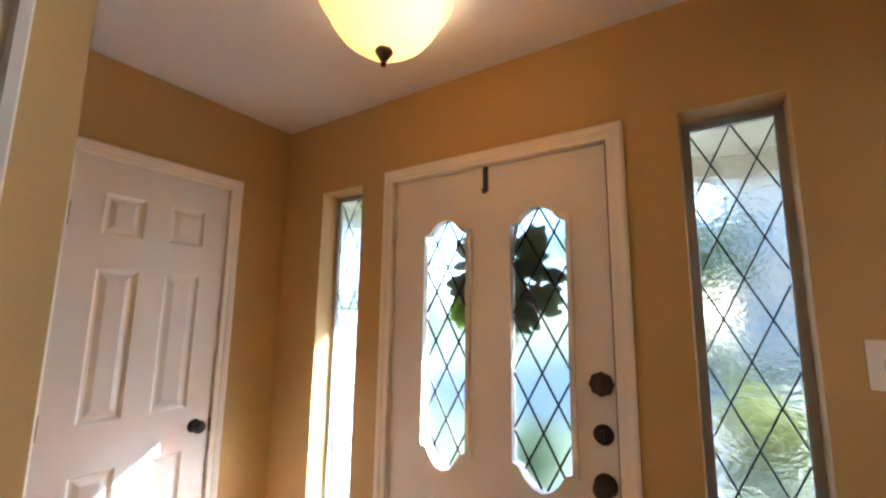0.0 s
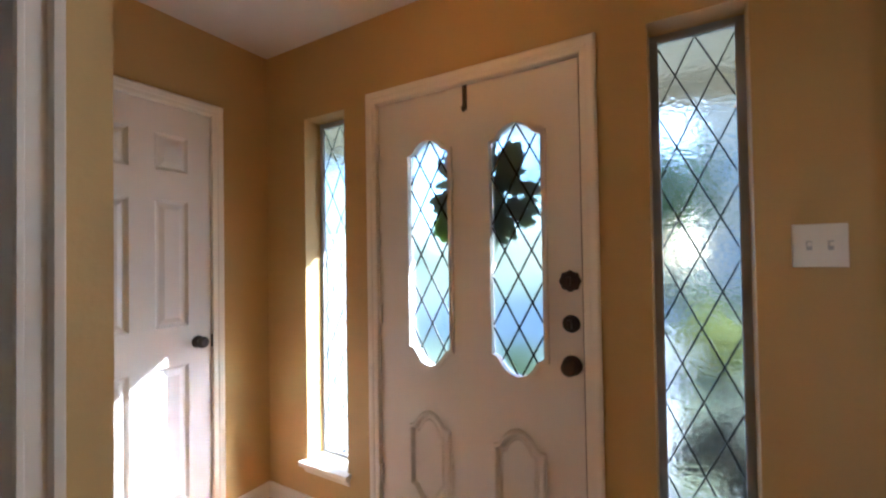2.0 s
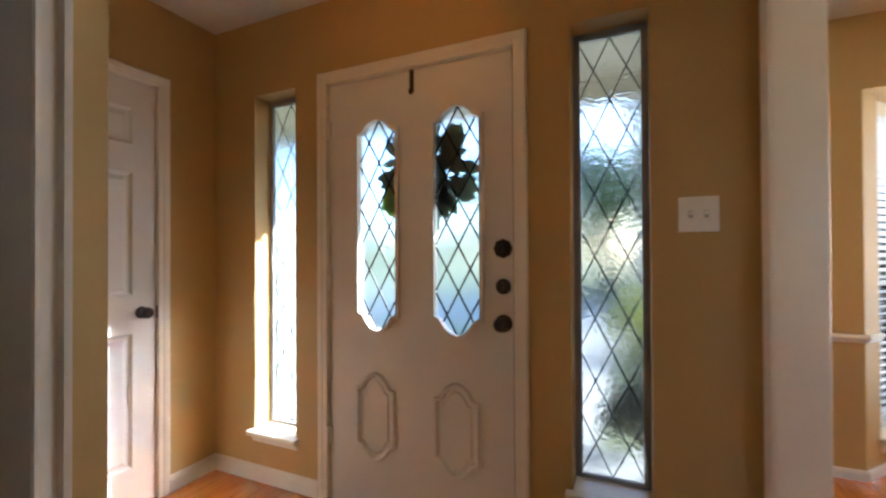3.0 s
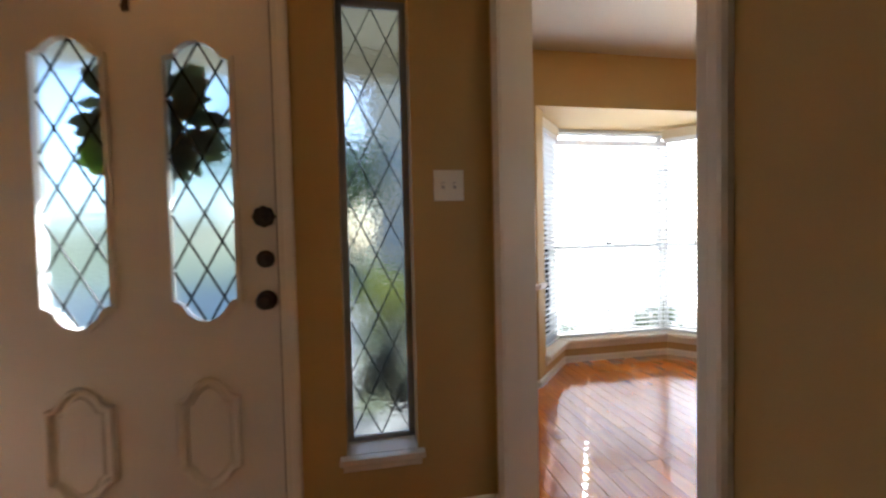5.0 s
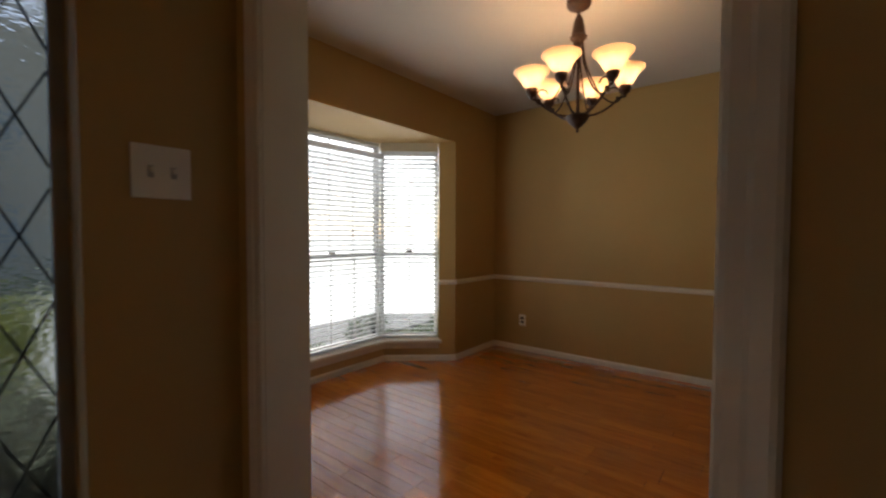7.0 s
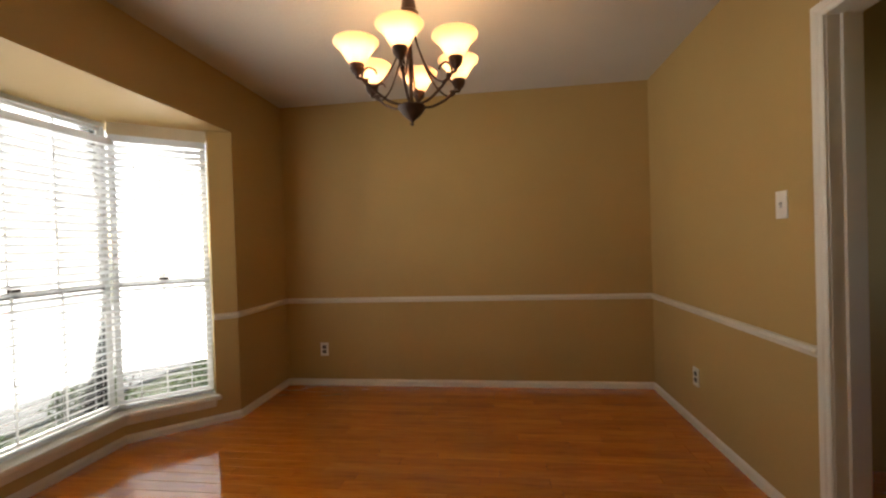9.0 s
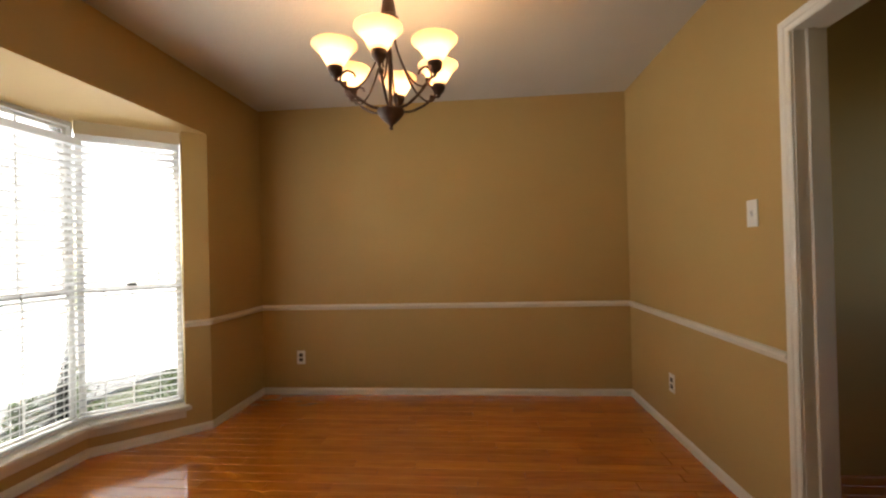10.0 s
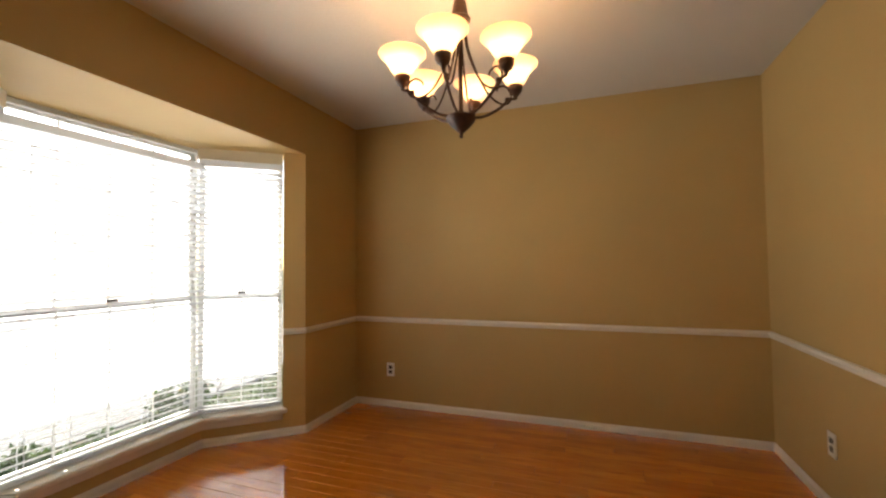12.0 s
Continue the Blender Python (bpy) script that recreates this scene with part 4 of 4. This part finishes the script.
part("canopy", lathe([(0.0, 0.647), (0.010, 0.648), (0.030, 0.656), (0.056, 0.671), (0.064, 0.686), (0.064, 0.7075), (0.0, 0.7075)], 32), RUST, chand, soft=True)
bm = bmesh.new()
for k in range(2):
    z = 0.626 + 0.019 * k
    pts = [Vector((0.010 * math.cos(a), 0, 0.014 * math.sin(a))) for a in [i * math.tau / 12 for i in range(13)]]
    rot = Matrix.Rotation(radians(90 * (k % 2)), 3, "Z")
    tube([rot @ p + Vector((0, 0, z)) for p in pts], 0.0026, 6, bm)
part("chain", bm, RUST, chand)
bm = tube(curve([(0.030, 0.0, 0.53), (0.050, 0.012, 0.555), (0.034, 0.02, 0.59), (0.014, 0.012, 0.62), (0.006, 0.006, 0.655)], 6), 0.003, 6)
part("cord", bm, BRONZE, chand)


def turned(points, a, off=(0, 0, 0)):
    r = Matrix.Rotation(a, 3, "Z")
    return [r @ Vector(p) + Vector(off) for p in points]


R_ARM, RISE = 0.247, 0.007
for k in range(6):
    a = radians(CH_TURN + 60 * k)
    bm = tube(turned(curve([(0.045, 0, 0.092), (0.10, 0, 0.100), (0.17, 0, 0.139), (0.215, 0, 0.180), (R_ARM, 0, 0.182 + RISE), (R_ARM, 0, 0.196 + RISE)], 6), a), 0.0062, 8)
    arm = part("arm", bm, RUST, chand, soft=True)
    bm = tube(turned(curve([(0.022, 0, 0.50), (0.040, 0, 0.37), (0.105, 0, 0.225), (0.165, 0, 0.165), (0.214, 0, 0.166), (0.225, 0, 0.205), (0.200, 0, 0.238), (0.168, 0, 0.232), (0.160, 0, 0.215)], 6), a), 0.0045, 8)
    part("scroll", bm, RUST, chand, soft=True)
    c = turned([(R_ARM, 0, RISE)], a)[0]
    part("collar", lathe([(0.0, 0.160), (0.010, 0.161), (0.010, 0.180), (0.0, 0.181)], 12, turned([(0.208, 0, 0.008)], a)[0]), RUST, arm, soft=True)
    cup = part("lamp_cup", lathe([(0.0, 0.186), (0.008, 0.187), (0.013, 0.196), (0.024, 0.204), (0.026, 0.212), (0.030, 0.216), (0.032, 0.238), (0.026, 0.240), (0.0, 0.240)], 20, c), RUST, chand, soft=True)
    sh = [(0.030, 0.236), (0.038, 0.246), (0.047, 0.262), (0.057, 0.281), (0.069, 0.299), (0.084, 0.315), (0.094, 0.323), (0.098, 0.329), (0.097, 0.334), (0.092, 0.331)]
    part("shade", lathe(sh, 40, c), SHADE, chand, "flared amber glass shade", soft=True)
    part("bulb_globe", lathe([(0.0, 0.240), (0.012, 0.242), (0.014, 0.250), (0.019, 0.262), (0.017, 0.274), (0.0, 0.281)], 16, c), BULBG, chand, "lit bulb", soft=True)
    bulb("lamp_bulb", CHAND + c + Vector((0, 0, 0.300)), BULB_ARM, 0.012)

# ---- outside ----
part("ground", boxed(-120, 120, -60, 160, -0.75, -0.45), LAWN, None, "sunlit lawn reaching the horizon", kind="structure")
part("porch_slab", boxed(-0.6, XP - 0.002, T, 1.18, -0.45, -0.03), CONCRETE, None, "pale concrete porch slab", kind="structure")
part("front_walk", boxed(0.6, 1.9, 1.182, 6.598, -0.46, -0.40), CONCRETE, None, "pale concrete front walk", kind="structure")
part("driveway", boxed(2.9, 16.0, 3.9, 6.598, -0.46, -0.415), CONCRETE, None, "pale concrete driveway", kind="structure")
part("road", boxed(-120, 120, 6.6, 12.5, -0.46, -0.41), CONCRETE, None, "pale grey street", kind="structure")
part("porch_roof", boxed(-0.9, XP, T, 1.40, 2.28, 2.40), SIDING, None, "cream painted porch ceiling", kind="structure")
part("porch_beam", boxed(-0.9, XP - 0.002, 1.08, 1.19, 2.13, 2.279, 0.004), SIDING, None, "cream painted beam under the porch ceiling", kind="structure")
part("roof_eave", boxed(XP + 0.002, XE + 0.8, YN + T, 2.35, 2.40, 2.52), SIDING, None, "cream painted eave", kind="structure")
part("roof_slab", boxed(-0.9, XP, -4.2, 1.38, 2.59, 2.70), ROOFING, None, "grey shingle porch roof", kind="structure")
part("roof_slab", boxed(XP + 0.002, XE + 0.8, -4.2, 2.33, 2.59, 2.70), ROOFING, None, "grey shingle roof", kind="structure")
bm = bmesh.new()
for k in range(18):
    z = -0.2 + k * 0.14
    rows = run([(0.0, 0.0), (0.016, 0.0), (0.004, 0.139), (0.0, 0.139)], (XP, T, z), (XP, YN + T, z), (-1, 0, 0))
    me = bpy.data.meshes.new("t")
    rows.to_mesh(me)
    rows.free()
    bm.from_mesh(me)
    bpy.data.meshes.remove(me)
part("exterior_siding", bm, SIDING, None, "cream lap siding on the outside of the dining room", kind="structure")


def leaf_mass(rng, count, rx, ry, rz, size, lumps):
    """Small leaves gathered round lumps of an ellipsoid crown, with gaps between."""
    verts, faces = [], []
    cs = []
    for _ in range(lumps):
        d = Vector((rng.gauss(0, 1), rng.gauss(0, 1), rng.gauss(0, 1))).normalized() * rng.uniform(0.35, 0.95)
        cs.append((Vector((d.x * rx, d.y * ry, d.z * rz)), rng.uniform(0.18, 0.4) * min(rx, ry, rz)))
    for _ in range(count):
        c, r = rng.choice(cs)
        p = c + Vector((rng.gauss(0, 1), rng.gauss(0, 1), rng.gauss(0, 1))).normalized() * r * rng.uniform(0.6, 1.1)
        d = Vector((rng.gauss(0, 1), rng.gauss(0, 1), rng.gauss(0, 1) - 0.2)).normalized()
        s = d.orthogonal().normalized()
        s = Matrix.Rotation(rng.uniform(0, 6.28), 3, d) @ s
        ln = size * rng.uniform(0.7, 1.4)
        k = len(verts)
        verts += [p, p + d * ln * 0.5 + s * ln * 0.28, p + d * ln, p + d * ln * 0.5 - s * ln * 0.28]
        faces.append((k, k + 1, k + 2, k + 3))
    return verts, faces


def foliage(name, data, mat, parent, lift=0.0):
    verts, faces = data
    me = bpy.data.meshes.new(name)
    me.from_pydata([(v.x, v.y, v.z + lift) for v in verts], [], faces)
    me.materials.append(mat)
    ob = new(name, me)
    ob.parent = parent
    return tagged(ob, kind="stuff")


def shrub(place, rx, ry, rz, seed, label, count=2600, size=0.05, mat=LEAF):
    rng = random.Random(seed)
    t = thing("shrub", place, label, "shrub")
    bm = bmesh.new()
    for _ in range(7):
        a = rng.uniform(0, 6.28)
        tip = Vector((math.cos(a) * rx * 0.6, math.sin(a) * ry * 0.6, rz * rng.uniform(1.0, 1.7)))
        tube([(0, 0, 0), tuple(tip * 0.5 + Vector((0, 0, 0.05))), tuple(tip)], [0.018, 0.011, 0.004], 6, bm)
    part("stems", bm, BARK, t)
    foliage("leaves", leaf_mass(rng, count, rx, ry, rz, size, 26), mat, t, rz)
    return t


def tree(place, height, crown, seed, label, count=5000):
    rng = random.Random(seed)
    t = thing("tree", place, label, "tree")
    bm = tube(curve([(0, 0, 0), (0.08, 0.03, height * 0.25), (-0.05, 0.06, height * 0.5), (0.05, 0, height * 0.85)], 4), [0.22, 0.2, 0.19, 0.18, 0.17, 0.16, 0.15, 0.14, 0.12, 0.1, 0.08, 0.06, 0.04], 10)
    for k in range(9):
        a = k * 2.4
        z = height * rng.uniform(0.35, 0.7)
        tip = Vector((math.cos(a) * crown * 0.8, math.sin(a) * crown * 0.8, z + height * 0.22))
        tube([(0, 0, z), tuple(Vector((0, 0, z)).lerp(tip, 0.5) + Vector((0, 0, 0.1))), tuple(tip)], [0.08, 0.05, 0.015], 6, bm)
    part("trunk", bm, BARK, t)
    foliage("crown", leaf_mass(rng, count, crown, crown, height * 0.32, 0.16, 40), LEAF2, t, height * 0.72)
    return t


shrub((3.35, 2.75, -0.45), 0.50, 0.40, 0.27, 1, "dark green clipped shrub below the bay window")
shrub((4.35, 2.85, -0.45), 0.55, 0.40, 0.26, 2, "dark green clipped shrub below the bay window")
shrub((5.35, 2.55, -0.45), 0.50, 0.40, 0.38, 3, "dark green clipped shrub below the bay window")
shrub((6.35, 2.2, -0.45), 0.5, 0.4, 0.36, 4, "dark green clipped shrub beside the house")
shrub((2.30, 1.62, -0.45), 0.36, 0.34, 0.44, 7, "dense dark purple-green shrub at the edge of the porch", 2600, 0.05, DUSK)
shrub((0.2, 3.1, -0.45), 0.45, 0.4, 0.45, 8, "green shrub beside the front walk")
shrub((2.40, 5.6, -0.45), 0.75, 0.6, 0.50, 9, "broad sunlit yellow-green shrub on the lawn", 3000, 0.08, LIME)
neighbour = thing("neighbour_house", (5.0, 19.0, -0.45), "tall two-storey tan house with a grey roof across the street", "house")
part("wall", boxed(-2.6, 2.6, 0, 7, 0, 9.0), TANWALL, neighbour)
part("roof", prism([Vector((-3.0, -0.4, 0)), Vector((3.0, -0.4, 0)), Vector((3.0, 7.4, 0)), Vector((-3.0, 7.4, 0))], 9.002, 9.2), ROOFING, neighbour)
for wx, wz in ((-1.4, 1.0), (1.4, 1.0), (-1.4, 4.4), (1.4, 4.4)):
    wn_ = part("window", ring(rect(wx - 0.55, wx + 0.55, wz, wz + 1.5), rect(wx - 0.48, wx + 0.48, wz + 0.07, wz + 1.43), 0.05, ((0, -0.051, 0), (1, 0, 0), (0, 0, 1), (0, 1, 0))), VINYL, neighbour)
    part("pane", boxed(wx - 0.479, wx + 0.479, -0.02, -0.002, wz + 0.071, wz + 1.429), STEEL, wn_)
tree((-1.5, 14.5, -0.45), 7.0, 2.6, 11, "broad-leaved green shade tree on the lawn")
tree((1.3, 15.0, -0.45), 5.6, 1.9, 12, "broad-leaved green shade tree on the lawn")
tree((-8.0, 27.0, -0.45), 9.0, 3.6, 13, "large green tree across the street")
tree((1.5, 29.0, -0.45), 8.5, 3.4, 14, "large green tree across the street")
rng = random.Random(40)
vv, ff = [], []
for k in range(22):
    x = -76 + k * 3.6
    v, f = leaf_mass(rng, 260, 3.2, 1.5, rng.uniform(2.2, 3.6), 0.7, 8)
    b = len(vv)
    vv += [p + Vector((x, 48 + rng.uniform(-2, 2), 2.6)) for p in v]
    ff += [tuple(i + b for i in q) for q in f]
ob = foliage("tree_line", (vv, ff), LEAF2, None)
tagged(ob, "distant dark green tree line", kind="stuff")

# ---- floor boards ----
PW, GAP, TH = 0.083, 0.0014, 0.016


def board_mesh(w, length):
    bm = bmesh.new()
    x0, x1, y0, y1 = 0.0, w - GAP, 0.0, length - GAP
    c = 0.0008
    low = [bm.verts.new(p) for p in ((x0, y0, -TH), (x1, y0, -TH), (x1, y1, -TH), (x0, y1, -TH))]
    mid = [bm.verts.new(p) for p in ((x0, y0, -c), (x1, y0, -c), (x1, y1, -c), (x0, y1, -c))]
    top = [bm.verts.new(p) for p in ((x0 + c, y0 + c, 0), (x1 - c, y0 + c, 0), (x1 - c, y1 - c, 0), (x0 + c, y1 - c, 0))]
    for a, b in ((low, mid), (mid, top)):
        for i in range(4):
            bm.faces.new((a[i], a[(i + 1) % 4], b[(i + 1) % 4], b[i]))
    bm.faces.new(top)
    return mesh_of("floor_board", bm, FLOOR)


def floor_span(x):
    """From where to where the boards run at this x."""
    if x < XP:
        return (-1.33 if x < XS else -3.24), 0.02
    if x < XD:
        return -3.24, 0.02
    y1 = YN + 0.02
    if BAY[0].x < x < BAY[3].x:
        y1 = min(1.77, YN + (x - BAY[0].x) * 1.11, YN + (BAY[3].x - x) * 1.11) + 0.02
    return (-3.64 if x < 4.75 else YS - 0.02), y1


brng = random.Random(9)
meshes = {}
boards = []
x = -0.03
while x < XE + 0.02:
    y, end = floor_span(x + PW / 2)
    first = True
    while y < end - 0.01:
        ln = brng.choice((0.35, 0.5, 0.65, 0.8, 0.95, 1.1))
        if first:
            ln = brng.choice((0.2, 0.35, 0.5, 0.65))
            first = False
        if y + ln > end - 0.12:
            ln = end - y
        boards.append((x, y, ln))
        y += ln
    x += PW


def near(b):
    return math.dist((b[0], b[1] + b[2] / 2), (3.6, 0.3))


boards.sort(key=near)
for x, y, ln in boards[:300]:
    key = round(ln, 3)
    if key not in meshes:
        meshes[key] = board_mesh(PW, ln)
    ob = new("floor_board", meshes[key])
    ob.parent = floor_ob
    ob.location = (x, y, 0)
rest = bmesh.new()
for x, y, ln in boards[300:]:
    key = round(ln, 3)
    if key not in meshes:
        meshes[key] = board_mesh(PW, ln)
    k = len(rest.verts)
    rest.from_mesh(meshes[key])
    rest.verts.ensure_lookup_table()
    for v in rest.verts[k:]:
        v.co += Vector((x, y, 0))
part("floor_boards", rest, FLOOR, floor_ob, kind="stuff")
